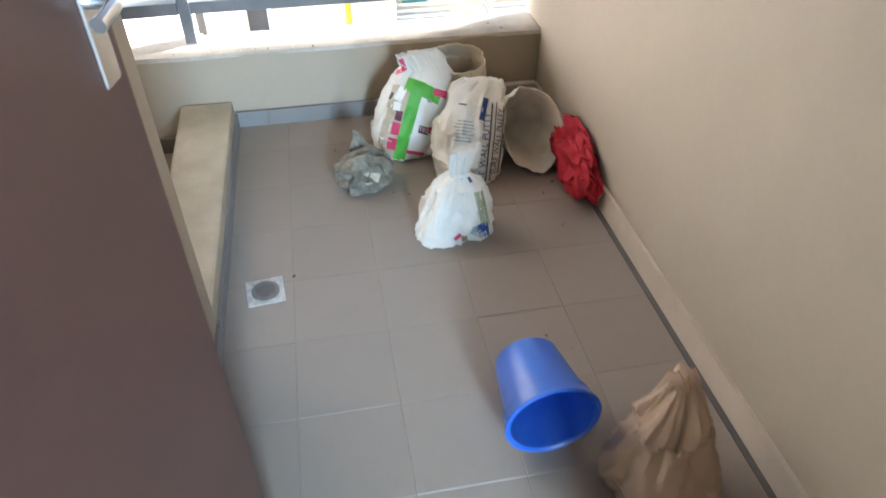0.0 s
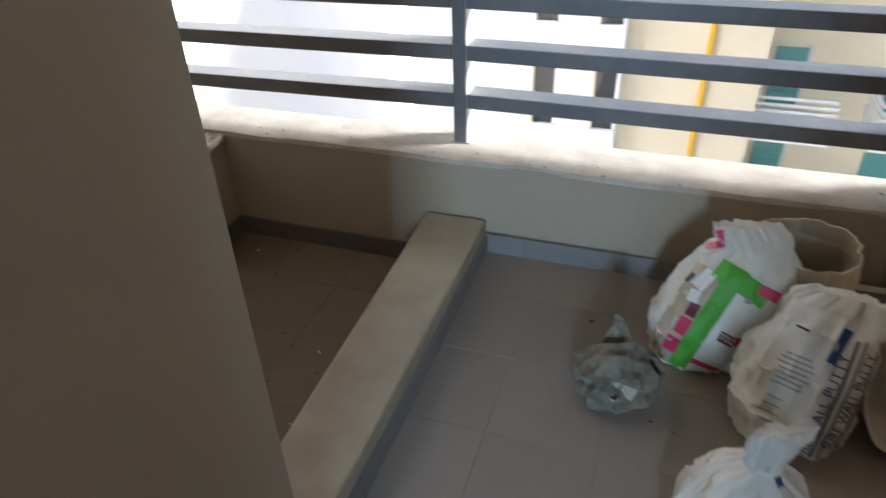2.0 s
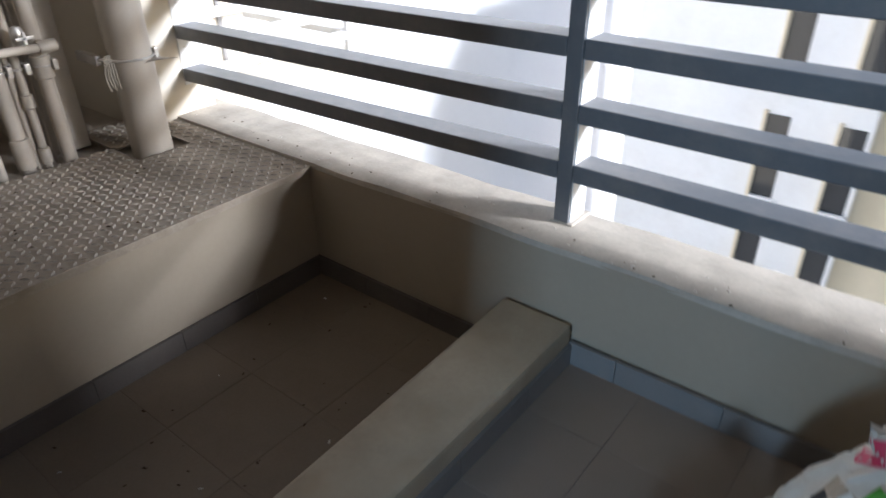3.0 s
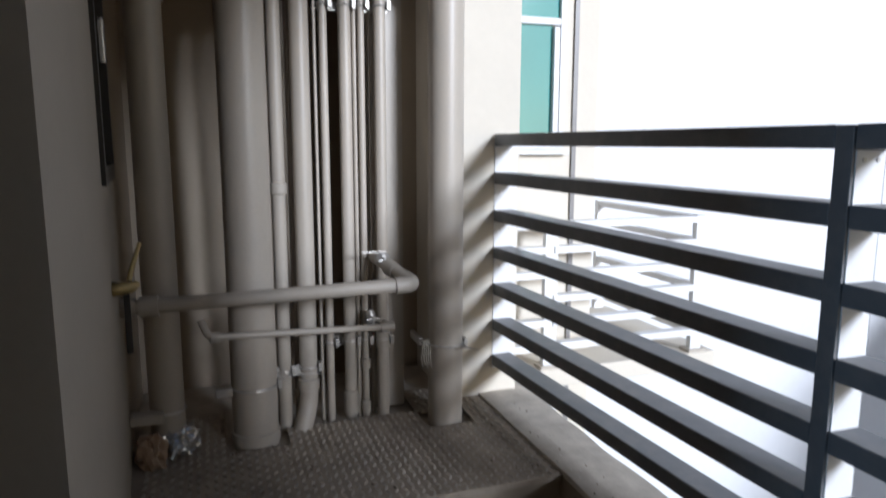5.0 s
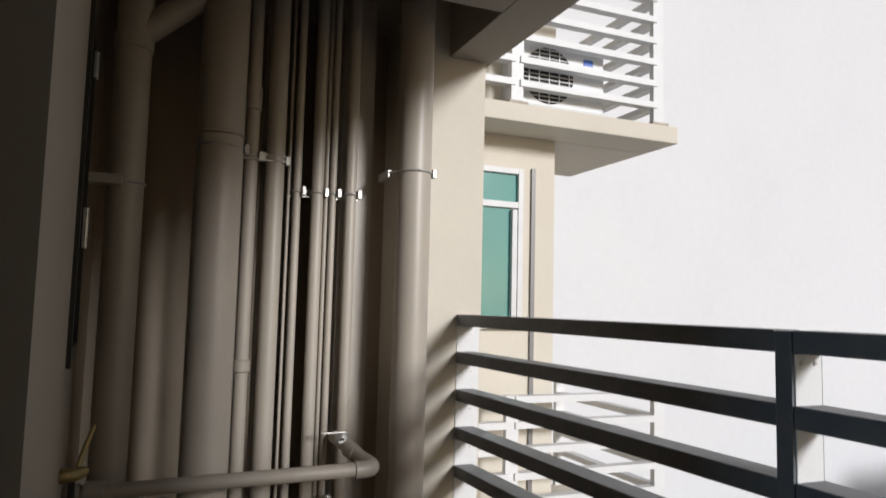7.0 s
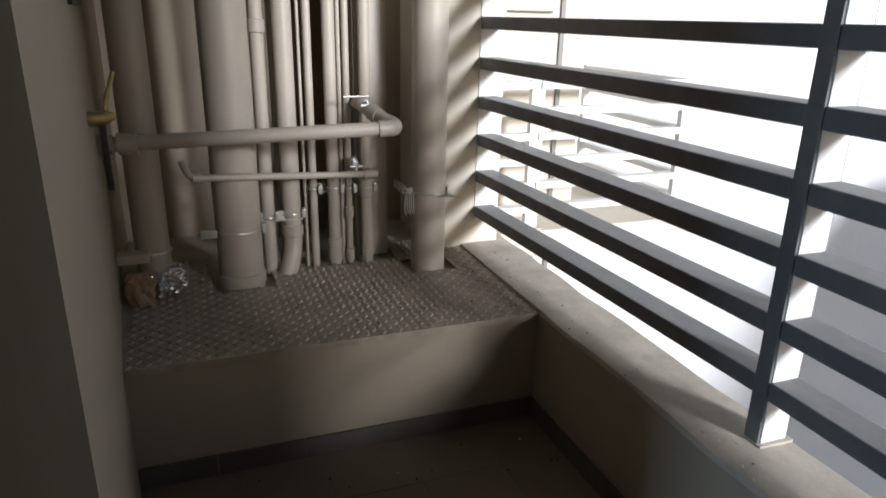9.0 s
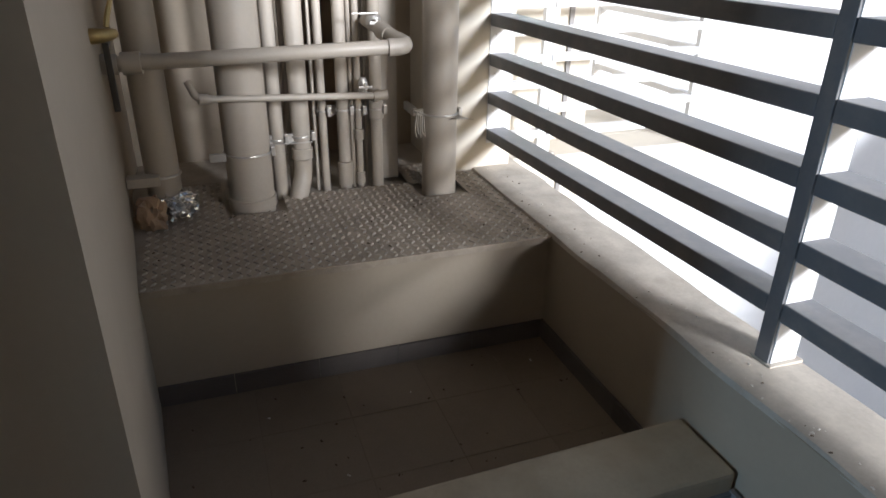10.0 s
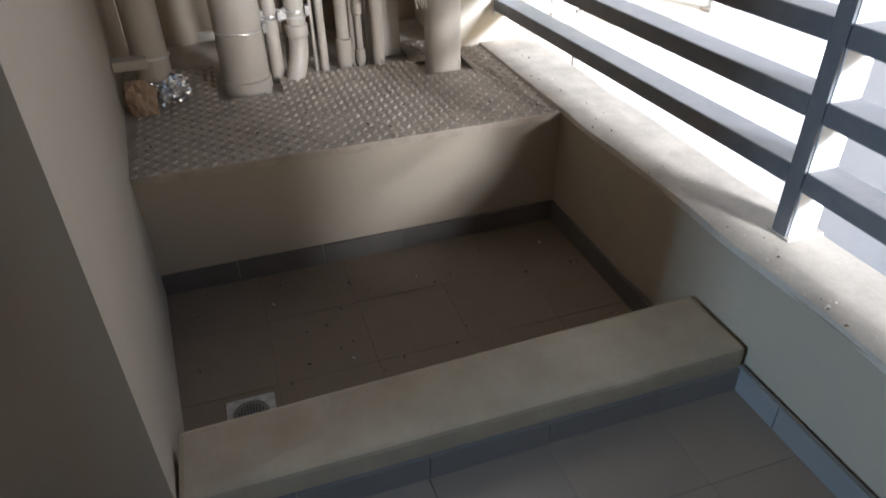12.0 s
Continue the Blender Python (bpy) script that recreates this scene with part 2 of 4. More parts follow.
def wy(x):
    return WX[0][1] + (WX[1][1] - WX[0][1]) * (x / -2.1)


# ---- structure ----
def st(name, bm, material, label, category="wall"):
    return put(obj(name, bm, material), label, category, "", "structure")


pw = box(-2.03, XR + 0.2, 0.0, YO, -0.35, H)
bmesh.ops.bisect_plane(pw, geom=pw.verts[:] + pw.edges[:] + pw.faces[:], plane_co=(XP, 0, 0), plane_no=(1, 0, 0))
bmesh.ops.bisect_plane(pw, geom=pw.verts[:] + pw.edges[:] + pw.faces[:], plane_co=(-0.45, 0, 0), plane_no=(1, 0, 0))


def lean(x):
    """How far the parapet's inner top edge stands back."""
    return 0.014 * max(0.0, min(1.0, (x - XP) / (-0.45 - XP)))


for v in pw.verts:
    if v.co.z > 0 and v.co.y < 0.1:
        v.co.y += lean(v.co.x)
st("wall_parapet", pw, M_WALL, "low cream-painted parapet wall under the railing")
bm = bmesh.new()
nx = 90
prev = None
for i in range(nx + 1):
    x = -2.03 + (XR + 2.03) * i / nx
    j0 = -0.004 + lean(x) + 0.010 * noise.noise((x * 3.1, 0, 0)) * (1 if x > XP else 0.2)
    j1 = YO + 0.012 * noise.noise((x * 4.0, 7, 0)) + 0.006
    h = 0.004 * noise.noise((x * 5.0, 3, 0))
    row = [bm.verts.new(c) for c in ((x, j0, H - 0.006), (x, j0 + 0.006, H + 0.010 + h), (x, 0.08, H + 0.014 + h), (x, 0.17, H + 0.013 + h), (x, j1 - 0.008, H + 0.009 + h), (x, j1, H - 0.006))]
    if prev:
        for a in range(5):
            bm.faces.new((prev[a], prev[a + 1], row[a + 1], row[a]))
    prev = row
st("parapet_top", bm, M_DUSTY, "rough dusty cement top of the parapet, chipped along its edges", "ledge")
# long wall of the alcove and pier, with the window opening
WIN = (-1.62, -1.10, 1.385, 2.45)
bm = bmesh.new()
for xa, xb, za, zb in ((0.0, WIN[1], -0.35, ZC), (WIN[1], WIN[0], -0.35, WIN[2]), (WIN[1], WIN[0], WIN[3], ZC), (WIN[0], -2.1, -0.35, ZC)):
    add_prism(bm, [(xa, wy(xa)), (xb, wy(xb)), (xb, wy(xb) - 0.2), (xa, wy(xa) - 0.2)], za, zb)
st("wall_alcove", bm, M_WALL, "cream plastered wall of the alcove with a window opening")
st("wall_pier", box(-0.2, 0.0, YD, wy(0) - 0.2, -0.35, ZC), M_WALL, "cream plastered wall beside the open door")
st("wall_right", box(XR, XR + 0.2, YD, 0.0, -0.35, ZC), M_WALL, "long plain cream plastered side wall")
st("wall_right_end", box(XR + 0.002, XR + 0.2, 0.003, 0.27, H + 0.02, ZC), M_WALL, "cream end of the side wall at the railing")
st("wall_pipes", box(-2.65, -2.45, -1.75, -0.02, -0.35, 3.6), M_WALL, "cream painted wall at the back of the pipe shaft")
st("wall_shaft_side", box(-2.45, -2.1, wy(-2.1) - 0.2, wy(-2.1), -0.35, 3.6), M_WALL, "cream painted side of the pipe shaft")
# The fin takes the lit cream so that it looks bright at the opening.
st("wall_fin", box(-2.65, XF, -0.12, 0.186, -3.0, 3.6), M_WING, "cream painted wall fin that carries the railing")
st("wall_trunk", box(-2.445, -1.885, -0.505, -0.352, H - 0.01, ZB + 0.25), M_PIPE, "cream boxed trunk standing behind the thin pipes", "trunking")
bm = bmesh.new()
for x0, x1, z0, z1 in ((-0.2, 0.0, -0.1, ZC), (0.92, XR + 0.2, -0.1, ZC), (0.0, 0.92, 2.1, ZC)):
    add_box(bm, x0, x1, YD - 0.16, YD - 0.003, z0, z1)
st("wall_doorway", bm, M_WALL, "cream wall with the doorway into the room")
# room behind the camera
bm = bmesh.new()
add_box(bm, -1.7, -1.5, -6.0, YD - 0.163, -0.1, ZC)
add_box(bm, 2.3, 2.5, -6.0, YD - 0.163, -0.1, ZC)
add_box(bm, -1.5, -0.203, YD - 0.16, YD - 0.005, -0.1, ZC)
add_box(bm, XR + 0.203, 2.3, YD - 0.16, YD - 0.005, -0.1, ZC)
for x0, x1, z0, z1 in ((-1.5, 0.6, -0.1, ZC), (1.4, 2.3, -0.1, ZC), (0.6, 1.4, -0.1, 1.05), (0.6, 1.4, 2.15, ZC)):
    add_box(bm, x0, x1, -6.15, -6.0, z0, z1)
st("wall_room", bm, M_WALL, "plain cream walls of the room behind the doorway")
st("floor_room", box(-1.7, 2.5, -6.0, YD - 0.003, -0.1, -0.004), M_TILE, "plain floor of the room behind the doorway", "floor")
st("floor", box(0.0, XR, YD, 0.0, -0.35, -0.0012), M_GROUT, "grey tiled balcony floor with dark joints", "floor")
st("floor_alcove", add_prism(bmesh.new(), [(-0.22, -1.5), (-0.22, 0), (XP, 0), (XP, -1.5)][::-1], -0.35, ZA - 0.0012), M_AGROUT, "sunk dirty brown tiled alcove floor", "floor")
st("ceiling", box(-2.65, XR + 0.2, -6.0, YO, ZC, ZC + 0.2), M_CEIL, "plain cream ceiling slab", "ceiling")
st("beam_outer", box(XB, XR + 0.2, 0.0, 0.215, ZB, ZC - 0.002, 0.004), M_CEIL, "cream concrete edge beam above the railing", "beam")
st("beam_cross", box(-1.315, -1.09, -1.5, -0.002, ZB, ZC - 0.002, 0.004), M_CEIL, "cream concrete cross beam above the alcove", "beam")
# curb
bm = box(-0.226, 0.0, -1.335, -0.001, -0.35, 0.128, 0.012)
bmesh.ops.subdivide_edges(bm, edges=bm.edges, cuts=6, use_grid_fill=True)
for v in bm.verts:
    if v.co.x < -0.12:
        v.co.x += 0.033 * min(1.0, -v.co.y / 1.335)
    if v.co.z > 0:
        v.co += Vector((0.5, 0.3, 0.6)) * 0.006 * noise.noise(v.co * 7)
st("curb", bm, M_CURB, "worn brownish cement curb between floor and alcove", "curb")
# platform of the pipe shaft
st("platform_wall", add_prism(bmesh.new(), [(XP, 0.0), (XP, wy(XP)), (XP - 0.12, wy(XP - 0.12)), (XP - 0.12, 0)], -0.35, H - 0.008), M_WALL, "cream painted front wall of the pipe platform")


# ---- skirting and floor pieces ----
def skirt_run(name, x0, y0, x1, y1, z0, h, t, material, label, step=0.29, off=0.0):
    """A row of skirting tiles from one point to another; t is to the left of the way."""
    e = put(empty(name, (x0, y0, z0), True), label, "skirting", "", "structure")
    d = Vector((x1 - x0, y1 - y0, 0))
    n = d.length
    d.normalize()
    s = Vector((-d.y, d.x, 0))
    a = 0.0
    cut = off if off > 0 else step
    while a < n - 0.002:
        b = min(n, cut)
        bm = bmesh.new()
        p, q = d * (a + 0.001), d * (b - 0.001)
        c = [p, q, q + s * t, p + s * t]
        add_prism(bm, [(v.x, v.y) for v in c], 0, h)
        part("skirting_tile", bm, material, e)
        a, cut = b, b + step
    return e


skirt_run("skirting_parapet", XR, -0.001, 0.0, -0.001, 0.0, 0.075, 0.012, M_SKIRT, "blue-grey tile skirting along the parapet", off=0.12)
skirt_run("skirting_curb", 0.001, -0.002, 0.001, -1.33, 0.0, 0.07, 0.010, M_SKIRT, "dark grey tile skirting along the curb", off=0.24)
skirt_run("skirting_alcove_parapet", -0.228, -0.001, XP, -0.001, ZA, 0.075, 0.012, M_ASKIRT, "dark grey skirting in the alcove")
skirt_run("skirting_alcove_platform", XP + 0.001, -0.014, XP + 0.001, wy(XP), ZA, 0.075, 0.012, M_ASKIRT, "dark grey skirting under the platform")
skirt_run("skirting_right", XR - 0.001, YD, XR - 0.001, -0.014, 0.0, 0.10, 0.014, M_RSKIRT, "beige tile skirting along the side wall", step=0.6)
# Solid dark strip laid along the joint at the side wall.
st("floor_joint", box(XR - 0.034, XR - 0.0155, YD, -0.014, -0.02, 0.0022), M_ASKIRT, "dark strip along the joint of tiles and side skirting", "joint")
skirt_run("skirting_pier", 0.001, wy(0) - 0.01, 0.001, YD, 0.0, 0.07, 0.010, M_SKIRT, "dark grey tile skirting below the pier wall")


def tile_mesh(w, d, h, bev=0.001):
    bm = box(-w / 2, w / 2, -d / 2, d / 2, -h, 0)
    me = bpy.data.meshes.new("tile")
    bmesh.ops.bevel(bm, geom=[e for e in bm.edges if e.verts[0].co.z > -0.001 and e.verts[1].co.z > -0.001], offset=bev, segments=1, affect='EDGES')
    bm.to_mesh(me)
    bm.free()
    return me


def tiles(name, parent, x0, x1, y0, y1, ox, oy, step, top, material):
    cache = {}
    xs = sorted({x0, x1} | {ox + k * step for k in range(-20, 20) if x0 + 0.01 < ox + k * step < x1 - 0.01})
    ys = sorted({y0, y1} | {oy + k * step for k in range(-20, 20) if y0 + 0.01 < oy + k * step < y1 - 0.01})
    for xa, xb in zip(xs, xs[1:]):
        for ya, yb in zip(ys, ys[1:]):
            key = (round(xb - xa, 3), round(yb - ya, 3))
            if key not in cache:
                me = tile_mesh(key[0] - 0.002, key[1] - 0.002, 0.012)
                me.materials.append(material)
                cache[key] = me
            o = new("tile", cache[key])
            o.location = ((xa + xb) / 2, (ya + yb) / 2, top + 0.0006 * random.uniform(-1, 1))
            o.parent = parent


# ---- railing ----
RZ = [0.531 + 0.169 * k for k in range(7)]    # upper inner edge of each rail
RY0, RY1, RH = 0.139, 0.231, 0.052
YF = 0.063         # inner edge of the rails at the fin


def railing():
    e = put(empty("balcony_railing", (-0.3, 0.18, H)), "dark grey painted steel railing of seven flat horizontal bars", "railing")
    run = Vector((-0.162 - XF - 0.006, RY0 - YF, 0))
    swing = Matrix.Translation((XF + 0.006, YF, 0)) @ Matrix.Rotation(math.atan2(run.y, run.x), 4, 'Z')
    for z in RZ:
        bm = box(0.0, run.length, 0.0, RY1 - RY0, z - RH, z, 0.004)
        bm.transform(swing)
        part("rail", bm, M_RAIL, e)
        part("rail", box(-0.112, XR + 0.001, RY0, RY1, z - RH, z, 0.004), M_RAIL, e)
    post = part("post", box(-0.160, -0.114, RY0 - 0.002, RY1 + 0.004, H + 0.004, RZ[6] - 0.002, 0.003), M_RAIL, e)
    part("base_plate", box(-0.172, -0.098, RY0 - 0.006, RY1 + 0.012, H + 0.002, H + 0.017, 0.002), M_DUSTY, post, "cement-smeared plate under the post")
    part("web_plate", box(-0.1138, -0.1105, RY0 + 0.006, RY1 - 0.004, H + 0.018, RZ[6] - RH - 0.002), M_RAILW, post, "pale grey side of the post between the rails")
    flange = part("wall_flange", box(XF - 0.001, XF + 0.0055, YF + 0.002, 0.176, RZ[0] - 0.07, RZ[6], 0.001), M_RAILW, e, "white wall plate of the railing")
    for z in RZ[1:]:
        for y in (YF + 0.03, YF + 0.075):
            part("screw", tube([(XF + 0.005, y, z - 0.09), (XF + 0.009, y, z - 0.09)], 0.004, 8), M_STEEL, flange)
    for y in (0.165, 0.205):
        part("screw", tube([(-0.1108, y, RZ[6] - 0.075), (-0.107, y, RZ[6] - 0.075)], 0.005, 8), M_STEEL, post)


railing()


# ---- chequer plate and pipes ----
HOLES = ((-1.66, -0.231, 0.105), (-1.70, -1.015, 0.11), (-1.80, -0.80, 0.07))


def chequer_plate():
    e = put(empty("chequer_plate", (XP, -0.7, H)), "dusty steel chequer plate covering the pipe platform", "floor plate")
    y_cuts = sorted({-1.46, -1.13, -0.89, -0.335, -0.125, 0.0})

    def sheet(x0, x1, ya, yb):
        part("plate_sheet", box(x0, x1, ya, yb, H - 0.006, H), M_PLATE, e)

    for ya, yb in zip(y_cuts, y_cuts[1:]):
        mid = (ya + yb) / 2
        if -1.13 < mid < -0.89:
            sheet(-1.595, XP + 0.012, ya, yb)
        elif -0.335 < mid < -0.125:
            sheet(-1.575, XP + 0.012, ya, yb)
            sheet(-2.02, -1.745, ya, yb)
        elif -0.89 < mid < -0.335:
            sheet(-1.765, XP + 0.012, ya, yb)
        else:
            sheet(-2.02, XP + 0.012, ya, yb)
    part("plate_edge", box(XP + 0.004, XP + 0.014, wy(XP) + 0.004, -0.003, H - 0.024, H + 0.001, 0.002), M_PLATE, e, "bent front lip of the plate")
    vs, fs = [], []
    k = 0
    pitch = 0.029
    for i in range(int(0.98 / pitch)):
        for j in range(int(1.45 / pitch)):
            x, y = XP - 0.002 - i * pitch, -0.012 - j * pitch
            if y < wy(x) + 0.01 or x < -1.76 and -0.9 < y < -0.33 or x < -1.59 and (-1.13 < y < -0.89) or (-0.34 < y < -0.12 and -1.75 < x < -1.565):
                continue
            a = radians(45 if (i + j) % 2 else -45)
            c, s = math.cos(a), math.sin(a)
            L, W_, h = 0.014, 0.005, 0.005
            for u, v, z in ((-L, 0, 0), (0, -W_, 0), (L, 0, 0), (0, W_, 0), (-L * 0.5, 0, h), (L * 0.5, 0, h)):
                vs.append((x + u * c - v * s, y + u * s + v * c, H + z))
            fs += [(k, k + 1, k + 5, k + 4), (k + 1, k + 2, k + 5), (k + 2, k + 3, k + 4, k + 5), (k + 3, k, k + 4)]
            k += 6
    me = bpy.data.meshes.new("tread")
    me.from_pydata(vs, [], fs)
    me.materials.append(M_TREAD)
    o = new("tread", me)
    o.parent = e
    o.matrix_parent_inverse = Matrix.Translation(-e.location)
    tagged(o, "raised lozenge tread of the plate", kind="stuff")
    st("platform_bed", box(-2.44, XP - 0.13, wy(XB), -0.02, -0.35, H - 0.025), M_DUSTY, "dusty cement bed of the pipe shaft under the plate", "shaft")


chequer_plate()


def riser(name, x, y, r, label, collars=(), foot=None, z0=H - 0.05, z1=ZC):
    e = put(empty(name, (x, y, H)), label, "pipe", "riser pipes of the shaft")
    if foot:
        part("pipe_body", tube(bend(foot, (x, y, foot[2] + 0.10), (x, y, z1), 0.06), r, 24), M_PIPE, e, smooth=True)
    else:
        part("pipe_body", tube([(x, y, z0), (x, y, z1)], r, 32 if r > 0.05 else 18), M_PIPE, e, smooth=True)
    for z, h in collars:
        part("collar", tube([(x, y, z), (x, y, z + 0.004), (x, y, z + h - 0.004), (x, y, z + h)], [r, r + 0.006, r + 0.006, r], 28), M_PIPE, e, smooth=True)
    return e


def clamp(e, x, y, r, z, ear=1):
    bm = add_ring(bmesh.new(), x, y, z, r + 0.003, 0.0045)
    c = part("clamp", bm, M_STEEL, e, "painted pipe clamp ring", True)
    part("clamp_ear", box(x + 0.0, x + 0.035, y + ear * (r + 0.004) - 0.004, y + ear * (r + 0.004) + 0.012, z - 0.018, z + 0.018, 0.002), M_STEEL, c)


p1 = riser("soil_pipe", -1.70, -1.338, 0.063, "cream painted plastic soil pipe in the dark corner", ((2.50, 0.06),))
part("branch", tube(bend((-1.70, -1.338, 2.55), (-1.70, -1.22, 2.66), (-1.70, -0.95, 2.90), 0.08), 0.05, 20), M_PIPE, p1, smooth=True)
for z in (0.50, 2.0):
    part("clamp", add_ring(bmesh.new(), -1.70, -1.338, z, 0.066, 0.005), M_STEEL, p1, "painted pipe clamp ring", True)
    part("bracket", box(-1.66, -1.60, wy(-1.6) + 0.003, -1.345, z - 0.018, z + 0.018, 0.003), M_PIPE, p1)
big = riser("drain_pipe", -1.70, -1.015, 0.088, "thick cream painted drain pipe through the chequer plate", ((0.33, 0.05), (2.21, 0.012)))
clamp(big, -1.70, -1.015, 0.088, 0.56)
clamp(big, -1.70, -1.015, 0.088, 2.17)
a = riser("water_pipe", -1.80, -0.888, 0.028, "thin cream painted water pipe", ((2.36, 0.10), (1.30, 0.05)))
clamp(a, -1.80, -0.888, 0.028, 0.57)
clamp(a, -1.80, -0.888, 0.028, 2.17)
a2 = riser("conduit", -1.85, -0.83, 0.013, "very thin cream painted conduit", ((0.44, 0.03),))
b = riser("waste_pipe", -1.80, -0.79, 0.038, "cream painted waste pipe with a bent foot", ((0.48, 0.05), (2.15, 0.03)), foot=(-1.74, -0.83, H - 0.02))
clamp(b, -1.80, -0.79, 0.038, 0.58)
clamp(b, -1.80, -0.79, 0.038, 2.16)
c = riser("water_pipe", -1.84, -0.69, 0.017, "thin cream painted water pipe", ())
c0 = riser("conduit", -1.86, -0.722, 0.007, "very thin cream painted conduit", ())
d = riser("water_pipe", -1.84, -0.603, 0.026, "cream painted water pipe with a wide socket foot", ((0.33, 0.11),))
e1 = riser("conduit", -1.85, -0.562, 0.011, "very thin cream painted conduit", ())
e2 = riser("water_pipe", -1.83, -0.538, 0.014, "thin cream painted water pipe with couplings", ((0.33, 0.06), (0.53, 0.05)))
f = riser("water_pipe", -1.82, -0.463, 0.025, "cream painted water pipe beside the boxed trunk", ((0.62, 0.08),))
f1 = riser("conduit", -1.86, -0.497, 0.006, "very thin cream painted conduit", ())
for o, x, y, r in ((c, -1.84, -0.69, 0.017), (d, -1.84, -0.603, 0.026), (e2, -1.83, -0.538, 0.014), (f, -1.82, -0.463, 0.025)):
    clamp(o, x, y, r, 0.665)
    clamp(o, x, y, r, 2.05)
rain = riser("rain_pipe", -1.66, -0.231, 0.073, "cream painted rainwater pipe by the railing", ((0.655, 0.006),))
for z in (0.67, 2.14):
    clamp(rain, -1.66, -0.231, 0.073, z)
    part("bracket", box(-1.84, -1.70, -0.335, -0.315, z - 0.02, z + 0.014, 0.003), M_STEEL, rain)
    part("bracket", tube([(-1.70, -0.325, z), (-1.66, -0.305, z)], 0.006, 8), M_STEEL, rain)
bm = bmesh.new()
for k in range(6):
    y0 = -0.325 + 0.004 * k
    add_tube(bm, [(-1.655, y0, 0.69), (-1.64, y0 - 0.012 + 0.004 * k, 0.665), (-1.635, y0 - 0.02 + 0.006 * k, 0.61 + 0.008 * (k % 3)), (-1.637, y0 - 0.012 + 0.005 * k, 0.575 + 0.012 * (k % 2))], 0.0016, 5)
put(obj("wire_tie", bm, M_WIRE), "frayed pale binding wire hanging on a pipe clamp", "wire")
# brackets that carry rows of pipes
for y0, y1, x, z in ((-0.93, -0.75, -1.765, 0.575), (-0.93, -0.75, -1.765, 2.17), (-0.73, -0.42, -1.86, 0.66), (-0.73, -0.42, -1.86, 2.05)):
    bm = box(x - 0.022, x - 0.018, y0, y1, z - 0.018, z + 0.018)
    add_box(bm, x - 0.022, x + 0.004, y0, y1, z - 0.019, z - 0.015)
    put(obj("channel_bracket", bm, M_STEEL), "perforated steel channel carrying thin pipes", "bracket", "pipe brackets")


def gate_valve(parent, x, y, z, out, r=0.03):
    """Valve body with a small wheel handle."""
    part("valve_body", tube([(x, y, z - 0.03), (x, y, z - 0.015), (x, y, z + 0.015), (x, y, z + 0.03)], [r * 0.6, r, r, r * 0.6], 14), M_STEEL, parent, smooth=True)
    s = part("valve_stem", tube([(x, y, z), (x + out, y, z)], 0.006, 8), M_STEEL, parent)
    bm = bmesh.new()
    add_box(bm, x + out - 0.004, x + out + 0.004, y - 0.028, y + 0.028, z - 0.005, z + 0.005, 0.002)
    add_box(bm, x + out - 0.004, x + out + 0.004, y - 0.005, y + 0.005, z - 0.02, z + 0.02, 0.002)
    part("valve_handle", bm, M_STEEL, s)


# cross pipe in front of the risers
e = put(empty("cross_pipe", (-1.5, -0.9, 0.95)), "cream painted supply pipe running across the risers", "pipe")
path = bend((-1.51, -1.425, 0.945), (-1.455, -0.425, 0.975), (-1.80, -0.50, 1.03), 0.05, 8)
part("pipe_body", tube(path, 0.026, 20), M_PIPE, e, smooth=True)
part("elbow", tube(bend((-1.457, -0.50, 0.972), (-1.455, -0.425, 0.975), (-1.53, -0.442, 0.985), 0.045, 8), 0.031, 20), M_PIPE, e, smooth=True)
part("collar", tube([(-1.508, -1.39, 0.946), (-1.505, -1.33, 0.948)], 0.037, 20), M_PIPE, e, smooth=True)
part("reducer", tube([(-1.60, -0.457, 0.995), (-1.66, -0.47, 1.005), (-1.70, -0.478, 1.012)], [0.03, 0.034, 0.022], 16), M_PIPE, e, "painted union nut", True)
gate_valve(e, -1.73, -0.485, 1.03, 0.05)
part("lever", box(-1.70, -1.69, -0.58, -0.475, 1.062, 1.068, 0.002), M_STEEL, e, "steel ball valve lever")
e = put(empty("branch_pipe", (-1.6, -0.8, 0.71)), "thin cream painted branch pipe with an upturned end", "pipe")
part("pipe_body", tube(bend((-1.60, -1.20, 0.86), (-1.575, -1.175, 0.80), (-1.72, -0.47, 0.742), 0.03, 6), 0.0135, 14), M_PIPE, e, smooth=True)
part("elbow", tube([(-1.585, -1.135, 0.797), (-1.577, -1.170, 0.80)], 0.019, 14), M_PIPE, e, smooth=True)
part("tee", tube([(-1.715, -0.50, 0.742), (-1.725, -0.44, 0.743)], 0.02, 14), M_PIPE, e, smooth=True)
part("stub", tube([(-1.722, -0.455, 0.742), (-1.82, -0.463, 0.742)], 0.013, 12), M_PIPE, e, smooth=True)
gate_valve(e, -1.76, -0.53, 0.78, 0.05, 0.02)
part("bracket", box(-1.62, -1.60, -1.16, -1.10, 0.555, 0.585, 0.003), M_STEEL, e)


